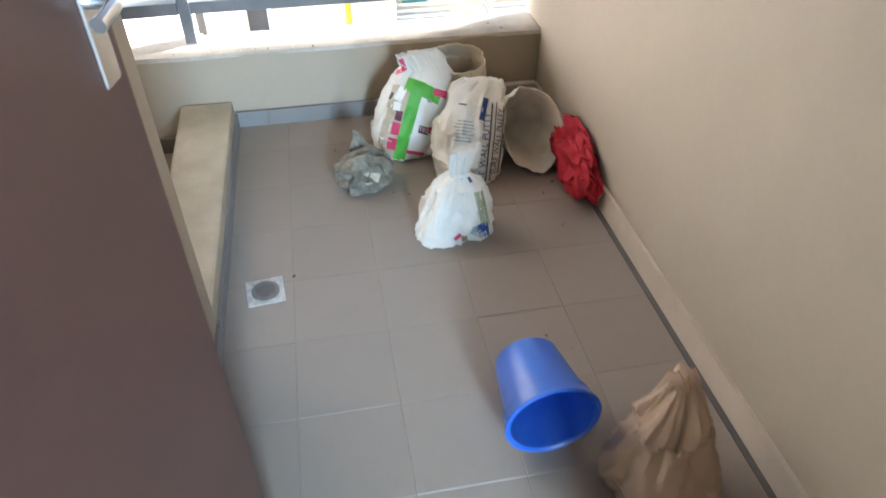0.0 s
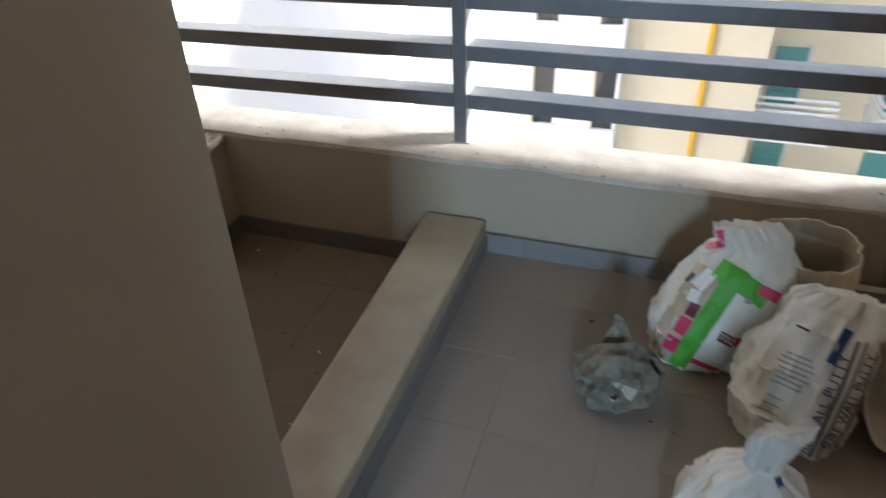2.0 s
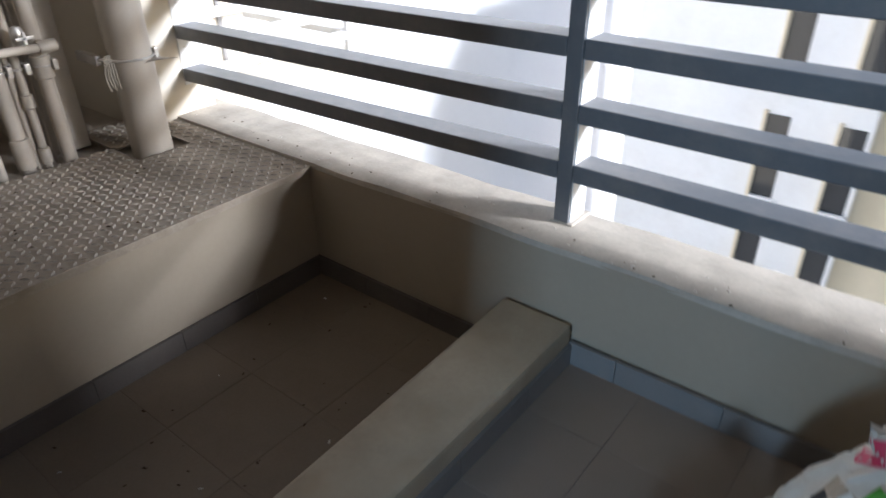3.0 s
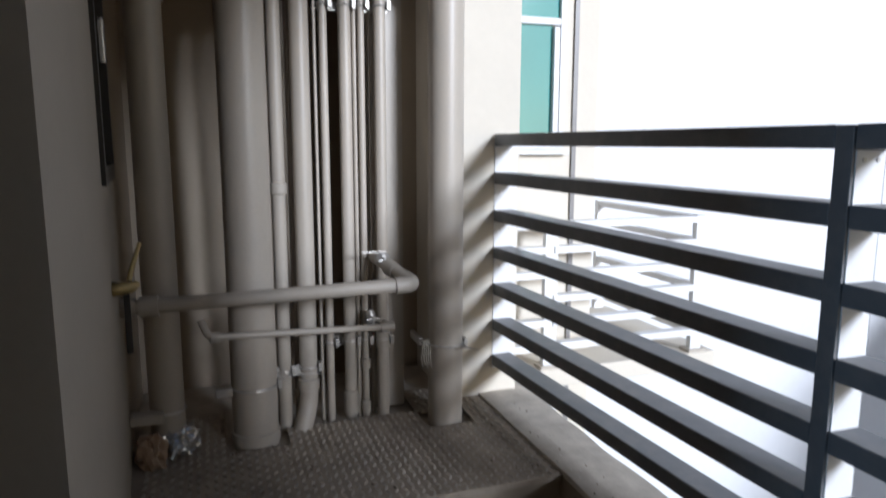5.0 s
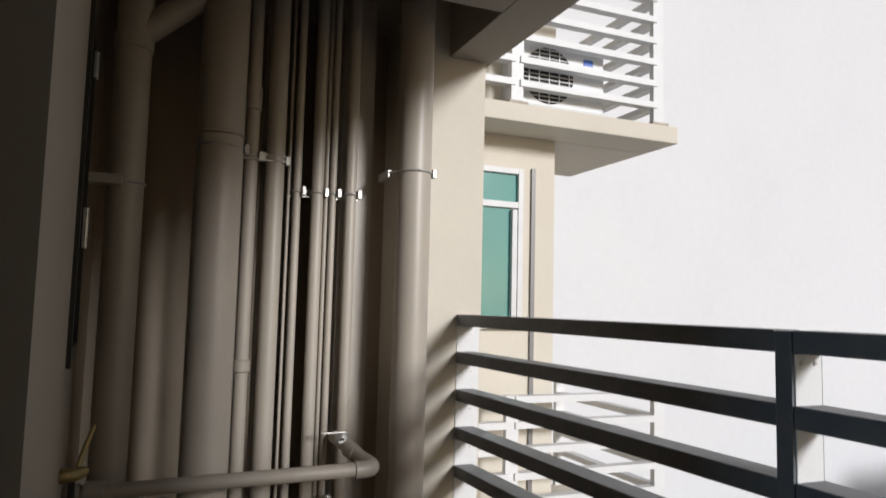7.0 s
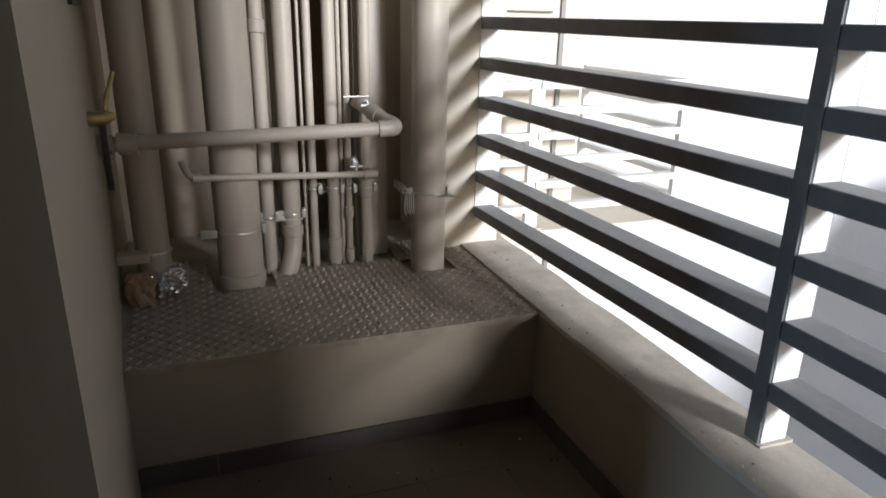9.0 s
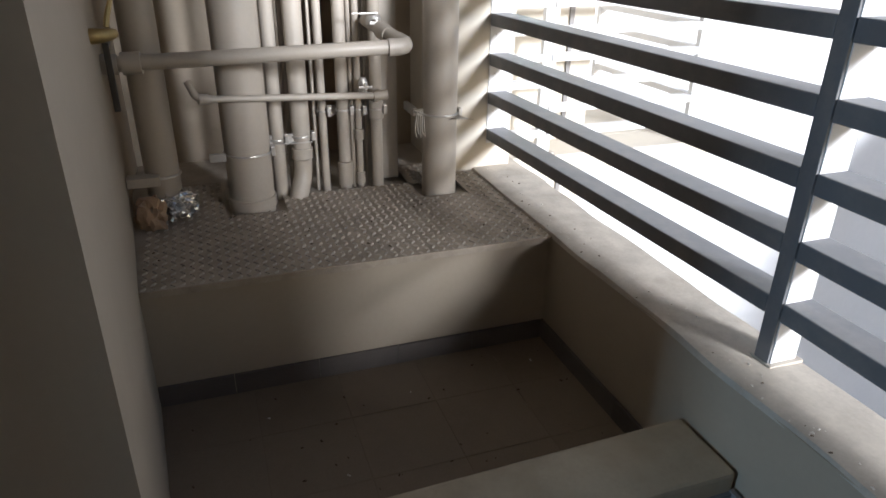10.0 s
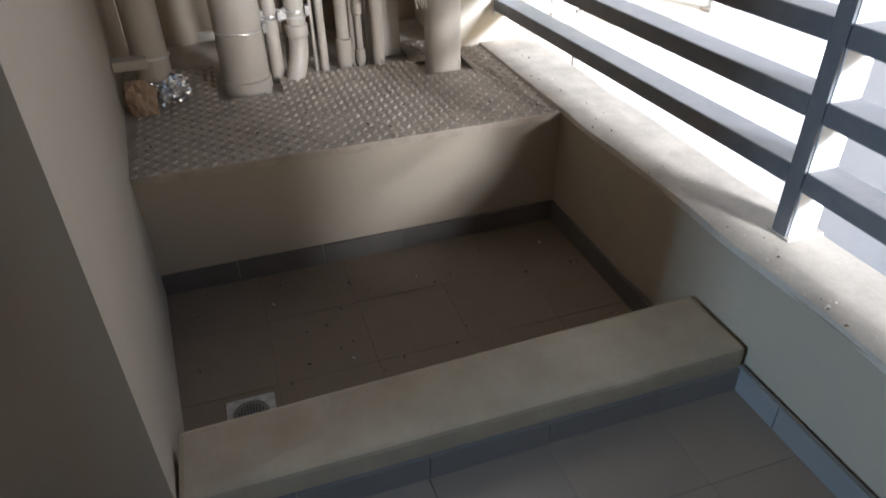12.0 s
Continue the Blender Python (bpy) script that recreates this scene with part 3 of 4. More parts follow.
def wall_tap():
    x = -1.20
    y = wy(x)
    e = put(empty("wall_tap", (x, y, 1.09)), "dull brass stop tap with a lever on the alcove wall", "tap")
    part("tap_body", tube([(x, y + 0.002, 1.075), (x, y + 0.02, 1.075), (x - 0.02, y + 0.05, 1.075), (x - 0.05, y + 0.06, 1.075)], [0.022, 0.02, 0.016, 0.013], 16), M_BRASS, e, smooth=True)
    part("lever", tube([(x - 0.02, y + 0.045, 1.095), (x - 0.03, y + 0.05, 1.12), (x - 0.08, y + 0.075, 1.20)], [0.008, 0.008, 0.006], 8), M_BRASS, e, smooth=True)
    x = -1.50
    y = wy(x)
    e = put(empty("stop_valve", (x, y, 0.95)), "black and steel stop valve at the pipe end", "valve")
    part("valve_body", tube([(x - 0.01, y + 0.003, 0.945), (x - 0.01, y + 0.05, 0.945)], 0.034, 16), M_PIPE, e, smooth=True)
    part("lever", box(x + 0.03, x + 0.042, y + 0.02, y + 0.04, 0.80, 1.02, 0.004), M_ALU, e, "dark lever")
    part("spindle", tube([(x, y + 0.03, 1.0), (x + 0.05, y + 0.05, 1.06)], 0.007, 10), M_STEEL, e)


wall_tap()


def alcove_window():
    e = put(empty("window_alcove", (-1.36, wy(-1.36), 1.4)), "dark aluminium sliding window seen edge-on", "window", "", "structure")
    x0, x1, z0, z1 = WIN
    for a_, b_, c_, d_ in ((x0, x0 + 0.045, z0, z1), (x1 - 0.045, x1, z0, z1), (x0 + 0.045, x1 - 0.045, z0, z0 + 0.05), (x0 + 0.045, x1 - 0.045, z1 - 0.05, z1)):
        bm = bmesh.new()
        add_prism(bm, [(a_, wy(a_) + 0.012), (b_, wy(b_) + 0.012), (b_, wy(b_) - 0.09), (a_, wy(a_) - 0.09)][::-1], c_, d_)
        part("window_frame", bm, M_ALU, e)
    bm = bmesh.new()
    add_prism(bm, [(x0 + 0.045, wy(x0) - 0.05), (x1 - 0.045, wy(x1) - 0.05), (x1 - 0.045, wy(x1) - 0.056), (x0 + 0.045, wy(x0) - 0.056)][::-1], z0 + 0.05, z1 - 0.05)
    part("pane", bm, M_DGLASS, e)
    xm = -1.16
    part("latch", box(xm - 0.02, xm + 0.008, wy(xm) + 0.013, wy(xm) + 0.03, 1.72, 1.84, 0.004), M_CHROME, e, "bright metal window latch")
    part("latch", box(xm - 0.02, xm + 0.008, wy(xm) + 0.013, wy(xm) + 0.03, 2.22, 2.30, 0.004), M_CHROME, e)
    # room side closed off by an added, unseen black box
    st("window_black_backing", box(-1.9, -0.9, -1.95, -1.75, 1.0, 2.7), M_DARK, "added black box that keeps the alcove window dark")


alcove_window()


# ---- open door ----
def door():
    e = put(empty("door_1", (0.035, YD + 0.01, 0.0), True), "brown laminate balcony door standing open", "door", "", "structure")
    w, t = 0.80, 0.038
    e.rotation_euler = (0, 0, math.atan2(-2.13 - YD, 0.19 - 0.035))
    part("leaf", box(0.0, w, 0.0, t, 0.012, 2.05, 0.003), M_DOOR, e)
    h = part("escutcheon", box(w - 0.06, w - 0.025, -0.006, 0.0, 1.24, 1.36, 0.003), M_CHROME, e, "satin metal handle plate")
    part("lever", tube(bend((w - 0.043, -0.003, 1.33), (w - 0.043, -0.035, 1.33), (w - 0.10, -0.037, 1.327), 0.015), 0.008, 12), M_CHROME, h, smooth=True)
    part("latch_plate", box(w - 0.001, w + 0.002, 0.008, 0.03, 1.16, 1.36, 0.001), M_CHROME, e, "pale metal latch plate")
    for z in (0.25, 1.02, 1.8):
        part("hinge", tube([(-0.004, 0.02, z), (-0.004, 0.02, z + 0.1)], 0.007, 10), M_CHROME, e)
    bm = bmesh.new()
    for x0, x1, z0, z1 in ((0.0, 0.03, 0, 2.1), (0.89, 0.92, 0, 2.1), (0.03, 0.89, 2.07, 2.1)):
        add_box(bm, x0, x1, YD - 0.15, YD - 0.01, z0, z1, 0.003)
    st("door_frame", bm, M_DOOR, "brown door frame in the doorway", "door frame")


door()


# ---- drains ----
def floor_drain(x, y, z, s, rot, label):
    e = put(empty("floor_drain", (x, y, z), True), label, "drain")
    e.rotation_euler = (0, 0, rot)
    bm = box(-s / 2, s / 2, -s / 2, s / 2, 0.0, 0.004, 0.001)
    for v in bm.verts:
        v.co += Vector((noise.noise(v.co * 60), noise.noise(v.co * 50), 0)) * 0.004
    part("surround", bm, M_SURR, e, "rough pale metal surround")
    ring = part("ring", tube([(0, 0, 0.003), (0, 0, 0.009)], s * 0.37, 28), M_GRATE, e, smooth=True)
    part("grate", tube([(0, 0, 0.0085), (0, 0, 0.0105)], s * 0.31, 28), M_GRATE, e)
    # No holes are cut: raised black discs paint the shade inside them.
    bm = bmesh.new()
    for i in range(-4, 5):
        for j in range(-4, 5):
            px, py = (i + 0.5 * (j % 2)) * s * 0.065, j * s * 0.06
            if math.hypot(px, py) < s * 0.27:
                add_tube(bm, [(px, py, 0.010), (px, py, 0.0112)], s * 0.021, 7)
    part("grate_hole_shade", bm, M_DARK, e, "black discs standing for the shaded grate holes")


floor_drain(0.137, -1.155, 0.001, 0.125, radians(6), "square perforated floor drain in the grey tiles")
floor_drain(-0.41, -1.195, ZA + 0.001, 0.13, 0.0, "dusty square floor drain in the sunk alcove")


# ---- outside: neighbour wing ----
def slat_fence(e, pts, z0, n, pitch, mat_):
    """Flat bars between corner posts along a polyline."""
    for (xa, ya), (xb, yb) in zip(pts, pts[1:]):
        for k in range(n):
            z = z0 + 0.12 + k * pitch
            d = Vector((xb - xa, yb - ya, 0)).normalized() * 0.02
            s = Vector((-d.y, d.x, 0)) * 2.0
            bm = bmesh.new()
            add_prism(bm, [(xa + d.x - s.x, ya + d.y - s.y), (xb - d.x - s.x, yb - d.y - s.y), (xb - d.x + s.x, yb - d.y + s.y), (xa + d.x + s.x, ya + d.y + s.y)], z, z + 0.05)
            part("rail", bm, mat_, e)
    for x, y in pts:
        part("post", box(x - 0.025, x + 0.025, y - 0.05, y + 0.05, z0, z0 + 0.12 + (n - 1) * pitch + 0.055), mat_, e)


NX, NY = -3.7, 1.71
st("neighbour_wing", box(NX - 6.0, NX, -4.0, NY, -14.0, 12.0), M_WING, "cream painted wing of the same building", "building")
st("wing_reveal", box(NX + 0.002, NX + 0.02, 1.49, 1.525, -3, 2.70), M_SKIRT, "dark vertical drain groove on the wing", "pipe")


def wing_window(z):
    e = put(empty("wing_window", (NX, 1.1, z)), "teal-tinted window with a pale aluminium frame", "window", "windows of the wing")
    y0, y1, h = 0.75, 1.40, 1.22
    for a_, b_, c_, d_ in ((y0, y0 + 0.045, 0, h), (y1 - 0.045, y1, 0, h), (y0 + 0.045, y1 - 0.045, 0, 0.045), (y0 + 0.045, y1 - 0.045, h - 0.045, h), (y0 + 0.045, y1 - 0.045, h * 0.74, h * 0.74 + 0.05)):
        part("window_frame", box(NX + 0.004, NX + 0.05, a_, b_, z + c_, z + d_, 0.004), M_WFRAME, e)
    part("sash", box(NX + 0.012, NX + 0.058, y1 - 0.10, y1 - 0.055, z + 0.05, z + h * 0.73, 0.004), M_WFRAME, e)
    part("pane", box(NX + 0.006, NX + 0.02, y0 + 0.045, y1 - 0.10, z + 0.045, z + h * 0.74), M_TEAL, e)
    part("pane", box(NX + 0.006, NX + 0.02, y0 + 0.045, y1 - 0.045, z + h * 0.74 + 0.05, z + h - 0.045), M_TEAL, e)
    part("sill", box(NX + 0.003, NX + 0.07, y0 - 0.04, y1 + 0.04, z - 0.04, z - 0.002, 0.004), M_WFRAME, e)


wing_window(1.46)
wing_window(-1.70)
SX, SY = -3.3, 2.635


def condenser_ledge(z):
    e = put(empty("condenser_ledge", (SX, 1.8, z)), "cantilevered cream concrete ledge with white slatted guard", "ledge", "ledges of the wing")
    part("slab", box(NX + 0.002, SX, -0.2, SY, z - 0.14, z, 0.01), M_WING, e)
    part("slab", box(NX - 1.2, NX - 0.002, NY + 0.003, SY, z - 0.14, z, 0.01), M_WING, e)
    slat_fence(e, [(SX - 0.06, 0.2), (SX - 0.06, 1.16), (SX - 0.06, SY - 0.17), (NX - 1.1, SY - 0.17)], z + 0.02, 6, 0.18, M_RAILW)
    for x, y in ((SX - 0.06, 1.16), (SX - 0.06, SY - 0.17)):
        part("foot_plate", box(x - 0.07, x + 0.055, y - 0.08, y + 0.08, z + 0.001, z + 0.022, 0.004), M_DUSTY, e, "cement pad under a post")


condenser_ledge(3.09)
condenser_ledge(-0.14)


def condenser(x, y, z):
    e = put(empty("air_conditioner", (x, y, z)), "white air conditioner condenser with round fan grille", "air conditioner")
    w, d, h = 0.80, 0.28, 0.56
    part("shell", box(x - d, x, y - w / 2, y + w / 2, z + 0.05, z + h, 0.02), M_ACW, e)
    cy, cz = y - 0.12, z + 0.05 + (h - 0.05) / 2
    # Flat black disc paints the darkness behind the fan grille.
    part("fan_hole_shade", tube([(x + 0.001, cy, cz), (x + 0.004, cy, cz)], 0.225, 32), M_DARK, e)
    for k in range(-6, 7):
        hh = math.sqrt(max(0.0, 0.225 ** 2 - (k * 0.034) ** 2))
        part("grille_bar", box(x + 0.005, x + 0.011, cy - hh, cy + hh, cz + k * 0.034 - 0.003, cz + k * 0.034 + 0.003), M_ACW, e)
    for k in range(-2, 3):
        hh = math.sqrt(max(0.0, 0.225 ** 2 - (k * 0.09) ** 2))
        part("grille_bar", box(x + 0.011, x + 0.016, cy + k * 0.09 - 0.003, cy + k * 0.09 + 0.003, cz - hh, cz + hh), M_ACW, e)
    part("badge", box(x, x + 0.003, y + 0.2, y + 0.29, z + 0.44, z + 0.49), M_BLUE, e, "small blue badge")
    for yy in (y - 0.3, y + 0.3):
        part("foot", box(x - d, x, yy - 0.03, yy + 0.03, z, z + 0.05), M_ALU, e)


condenser(SX - 0.16, 1.62, 3.09)

# ---- outside: court and far buildings ----
FY = 18.0
st("ground", box(-400, 400, -400, 400, -30.4, -30.0), M_GROUND, "pale concrete courtyard ground far below", "ground")


def facade(name, x0, x1, y0, y1, z0, z1, material, label):
    e = put(empty(name, ((x0 + x1) / 2, y0, z0)), label, "building")
    part("wall", box(x0, x1, y0, y1, z0, z1), material, e)
    part("roof", box(x0 - 0.3, x1 + 0.3, y0 - 0.3, y1 + 0.3, z1, z1 + 0.4), material, e)
    return e


white = facade("white_tower", -7.5, -0.9, FY, FY + 10, -30, -1.8, M_FAC, "white painted apartment block across the court")
beige = facade("beige_tower", -0.9, 3.0, FY + 0.6, FY + 10, -30, -1.8, M_FACB, "beige painted block across the court")
side = facade("side_tower", -24, -12, 2.6, FY + 22, -30, 24, M_FACS, "tall white painted tower closing the court")


def slot_window(e, x0, x1, z0, z1, y):
    w = part("window", box(x0, x1, y - 0.012, y + 0.10, z0, z1), M_DGLASS, e)
    part("window_frame", box(x0 - 0.08, x0, y - 0.16, y + 0.1, z0 - 0.1, z1 + 0.1), M_FACB, w)
    part("sill", box(x0, x1 + 0.1, y - 0.16, y + 0.1, z0 - 0.14, z0 - 0.003), M_FAC, w)


for k in range(-6, 1):
    zz = -7.3 + 3.2 * k + 3.2
    slot_window(white, -3.45, -2.85, zz - 0.1, zz + 2.3, FY)
    slot_window(white, -1.6, -1.0, zz - 0.1, zz + 2.3, FY)
put(obj("gas_pipe", tube([(1.45, FY + 0.52, -29.9), (1.45, FY + 0.52, -2.0)], 0.09, 12), M_YEL), "yellow painted gas riser on the beige tower", "pipe")
far = facade("far_tower", 3.0, 26, FY + 3.0, FY + 14, -30, -1.8, M_FACB, "cream apartment tower with white slatted balconies")
for k in range(-6, 1):
    zz = -7.6 + 3.2 * k
    for x0, x1 in ((3.1, 5.3), (6.4, 9.6), (11, 14)):
        bal = part("balcony_slab", box(x0, x1, FY + 1.2, FY + 3.0, zz - 0.2, zz), M_FAC, far)
        for j in range(6):
            part("balcony_rail", box(x0, x1, FY + 1.2, FY + 1.26, zz + 0.15 + 0.2 * j, zz + 0.23 + 0.2 * j), M_RAILW, bal)
            part("balcony_rail", box(x0, x0 + 0.06, FY + 1.26, FY + 3.0, zz + 0.15 + 0.2 * j, zz + 0.23 + 0.2 * j), M_RAILW, bal)
        w = part("window", box(x0 + 0.4, x0 + 1.3, FY + 2.96, FY + 3.1, zz + 0.3, zz + 2.2), M_TEAL, far)
        part("window_frame", box(x0 + 1.3, x0 + 1.42, FY + 2.94, FY + 3.1, zz + 0.2, zz + 2.3), M_WFRAME, w)


# ---- sacks and loose things ----
from mathutils.bvhtree import BVHTree


def interp(keys, t):
    for (t0, *a), (t1, *b) in zip(keys, keys[1:]):
        if t <= t1:
            k = (t - t0) / (t1 - t0)
            k = k * k * (3 - 2 * k)
            return [p + (q - p) * k for p, q in zip(a, b)]
    return list(keys[-1][1:])


def sack_mesh(keys, seed, wrinkle=0.012, nr=56, ns=64, close=True, power=2.6, floor=0.002, tilt=0.0):
    """Loft of soft rings: keys are t, cx, cy, cz, rx, ry, turn."""
    bm = bmesh.new()
    rings = []
    for i in range(nr):
        t = i / (nr - 1)
        cx, cy, cz, rx, ry, tw = interp(keys, t)
        ring = []
        for j in range(ns):
            a = 2 * math.pi * j / ns
            ca, sa = math.cos(a), math.sin(a)
            k = (abs(ca) ** power + abs(sa) ** power) ** (-1 / power)
            u, v = ca * k * rx, sa * k * ry
            q = Vector((ca * 2.4 + seed * 3.7, sa * 2.4, t * 3.2))
            w = noise.noise(q) * 1.3 + noise.noise(q * 2.7) * 0.8
            w += (0.5 - abs(noise.noise(Vector((ca * 5 + seed, sa * 5, t * 3.5))))) * 1.1
            w += noise.noise(q * 7) * 0.35
            amp = wrinkle * w * min(1.0, 0.25 + max(rx, ry) / 0.12)
            n = Vector((ca, sa, 0))
            p = Vector((u, v, 0)) + n * amp
            c, s = math.cos(tw), math.sin(tw)
            z = cz + tilt * v + wrinkle * 0.5 * noise.noise(q * 3 + Vector((9, 9, 9)))
            ring.append(bm.verts.new((cx + p.x * c - p.y * s, cy + p.x * s + p.y * c, max(floor, z))))
        rings.append(ring)
    for r0, r1 in zip(rings, rings[1:]):
        for j in range(ns):
            bm.faces.new((r0[j], r0[(j + 1) % ns], r1[(j + 1) % ns], r1[j]))
    bm.faces.new(rings[0][::-1])
    if close:
        bm.faces.new(rings[-1])
    return bm


VIEW = Vector((0.13, 0.80, -0.585)).normalized()
RIGHT = Vector((0.987, -0.16, 0)).normalized()
UP = RIGHT.cross(VIEW).normalized()


def surface(ob):
    me = ob.data
    return BVHTree.FromPolygons([v.co.copy() for v in me.vertices], [tuple(p.vertices) for p in me.polygons])


def printed(tree, verts2d, faces, at, turn, off):
    """Lays flat shapes onto a sack: at is the middle of the print in the world."""
    c, s = math.cos(turn), math.sin(turn)
    bm = bmesh.new()
    made = []
    for u, v in verts2d:
        p = Vector(at) + RIGHT * (u * c - v * s) + UP * (u * s + v * c)
        hit = tree.ray_cast(p - VIEW * 0.6, VIEW, 1.2)
        made.append(bm.verts.new(hit[0] - VIEW * off) if hit[0] else None)
    for f in faces:
        q = [made[i] for i in f]
        if all(q) and len(set(q)) == len(q) and max((a.co - b.co).length for a in q for b in q) < 0.045:
            try:
                bm.faces.new(q)
            except ValueError:
                pass
    return bm


def panel(ob, tree, name, material, at, w, h, turn=0.0, off=0.003, skew=0.0, bow=0.0, label=""):
    n, m = max(2, int(w / 0.008)), max(2, int(h / 0.008))
    vs = []
    for j in range(m + 1):
        for i in range(n + 1):
            u, v = (i / n - 0.5) * w, (j / m - 0.5) * h
            vs.append((u + skew * v + bow * (v / h) ** 2, v))
    fs = [(j * (n + 1) + i, j * (n + 1) + i + 1, (j + 1) * (n + 1) + i + 1, (j + 1) * (n + 1) + i) for j in range(m) for i in range(n)]
    bm = printed(tree, vs, fs, at, turn, off)
    return part(name, bm, material, ob, label, True)


def lettering(ob, tree, text, material, at, size, turn=0.0, off=0.0045):
    cu = bpy.data.curves.new("lettering", 'FONT')
    cu.body, cu.size, cu.align_x, cu.align_y = text, size, 'CENTER', 'CENTER'
    tmp = new("lettering_source", cu)
    bpy.context.view_layer.update()
    me = tmp.to_mesh()
    vs = [(v.co.x, v.co.y) for v in me.vertices]
    fs = [tuple(p.vertices) for p in me.polygons]
    tmp.to_mesh_clear()
    bpy.data.objects.remove(tmp)
    return part("lettering", printed(tree, vs, fs, at, turn, off), material, ob)


def text_bars(ob, tree, at, n, w, gap, turn, material, off=0.004, t=0.004):
    c, s = math.cos(turn), math.sin(turn)
    for k in range(n):
        d = -(k - (n - 1) / 2) * gap
        ww = w * (0.7 + 0.3 * ((k * 37) % 5) / 4)
        p = Vector(at) + RIGHT * (-d * s) + UP * (d * c)
        panel(ob, tree, "print_line", material, p, ww, t, turn, off)


# sack with the green band, leaning to the right
green = obj("cement_sack", sack_mesh([(0, .735, -.335, .0, .05, .04, 0), (.05, .735, -.335, .004, .135, .10, 0), (.3, .752, -.33, .11, .150, .115, .1), (.6, .795, -.31, .25, .138, .10, .12), (.78, .825, -.30, .325, .118, .072, .15), (.88, .83, -.29, .36, .085, .05, .2), (.94, .82, -.285, .385, .095, .035, .25), (1, .80, -.28, .415, .085, .014, .3)], 1, .016), M_SACK, smooth=True)
put(green, "full white woven sack with green band and pink print", "sack", "sacks in the corner")
T = surface(green)
g = (.775, -.43, .2)
panel(green, T, "side_panel", M_TAN, (.672, -.43, .19), .085, .30, radians(-18), .002, label="faded tan printed side of the sack")
panel(green, T, "print_panel", M_WHITEP, (.83, -.43, .18), .17, .27, radians(-14), .002)
panel(green, T, "green_band", M_GREEN, (.735, -.43, .17), .05, .36, radians(-18), .0035, label="bright green printed band")
panel(green, T, "green_band", M_GREEN, (.805, -.42, .32), .15, .055, radians(-22), .0045)
panel(green, T, "pink_block", M_PINK, (.875, -.42, .30), .055, .03, radians(-12), .0055)
panel(green, T, "pink_block", M_PINK, (.685, -.43, .155), .035, .05, radians(-16), .0035)
panel(green, T, "pink_block", M_PINK, (.665, -.43, .085), .04, .045, radians(-16), .0035)
panel(green, T, "maroon_block", M_MAROON, (.70, -.43, .215), .028, .04, radians(-16), .0035)
panel(green, T, "pink_block", M_PINK, (.77, -.45, .04), .10, .014, radians(-8), .004)
panel(green, T, "pink_block", M_PINK, (.86, -.44, .125), .08, .026, radians(-14), .004)
panel(green, T, "maroon_block", M_MAROON, (.80, -.44, .142), .042, .03, radians(-14), .0045)
lettering(green, T, "T02", M_WHITEP, (.80, -.44, .142), .026, radians(-14), .006)
lettering(green, T, "R", M_PINK, (.885, -.44, .185), .05, radians(-14), .005)
text_bars(green, T, (.865, -.44, .125), 2, .05, .010, radians(-14), M_WHITEP, .006, .003)
panel(green, T, "leaf_print", M_WHITEP, (.715, -.40, .30), .035, .06, radians(-30), .004)
panel(green, T, "leaf_print", M_BLACK, (.675, -.40, .30), .014, .03, radians(-30), .004)
panel(green, T, "leaf_print", M_WHITEP, (.695, -.42, .255), .03, .035, radians(-10), .004)
panel(green, T, "leaf_print", M_GREY, (.83, -.42, .265), .018, .012, 0, .005)
panel(green, T, "red_blotch", M_PINK, (.72, -.35, .40), .05, .045, radians(20), .004)

# open cream sack behind
back = obj("open_sack", sack_mesh([(0, .965, -.20, 0, .05, .05, 0), (.05, .965, -.20, .004, .13, .12, 0), (.4, .965, -.21, .15, .14, .125, 0), (.8, .965, -.22, .28, .135, .11, 0), (1, .965, -.24, .355, .125, .09, 0)], 5, .009, close=False, tilt=0.25), M_CREAM, smooth=True)
mod = back.modifiers.new("thick", 'SOLIDIFY')
mod.thickness, mod.offset = 0.005, 0
put(back, "open cream woven sack with its rim turned outwards", "sack", "sacks in the corner")

# putty sack
putty = obj("putty_sack", sack_mesh([(0, .965, -.54, 0, .05, .05, 0), (.05, .965, -.54, .004, .12, .12, 0), (.3, .965, -.54, .10, .138, .125, -.15), (.6, .985, -.52, .21, .128, .11, -.2), (.85, 1.005, -.48, .30, .105, .07, -.25), (.95, 1.025, -.465, .335, .095, .04, -.25), (1, 1.045, -.46, .36, .07, .016, -.25)], 9, .017), M_SACK, smooth=True)
put(putty, "slumped white woven sack with navy lettering", "sack", "sacks in the corner")
T = surface(putty)
panel(putty, T, "blue_mark", M_NAVY, (1.020, -0.580, 0.295), .022, .09, radians(-14), .004, label="navy printed flash")
for u, w in ((1.035, .006), (1.052, .004), (1.085, .006), (1.10, .004)):
    panel(putty, T, "stripe", M_BLACK, (u, -.61, .135), w, .34, radians(-5), .004)
lettering(putty, T, "SURE WALL PUTTY", M_NAVY, (1.012, -0.630, 0.125), .036, radians(84), .005)
lettering(putty, T, "SURE WALL PUTTY", M_BLACK, (1.070, -0.610, 0.155), .030, radians(84), .005)
text_bars(putty, T, (0.930, -0.630, 0.235), 7, .085, .013, radians(-8), M_GREY)
text_bars(putty, T, (0.900, -0.650, 0.125), 4, .05, .02, radians(-8), M_GREY, t=.003)
panel(putty, T, "print_line", M_BLACK, (0.935, -0.580, 0.330), .03, .006, radians(-12), .004)

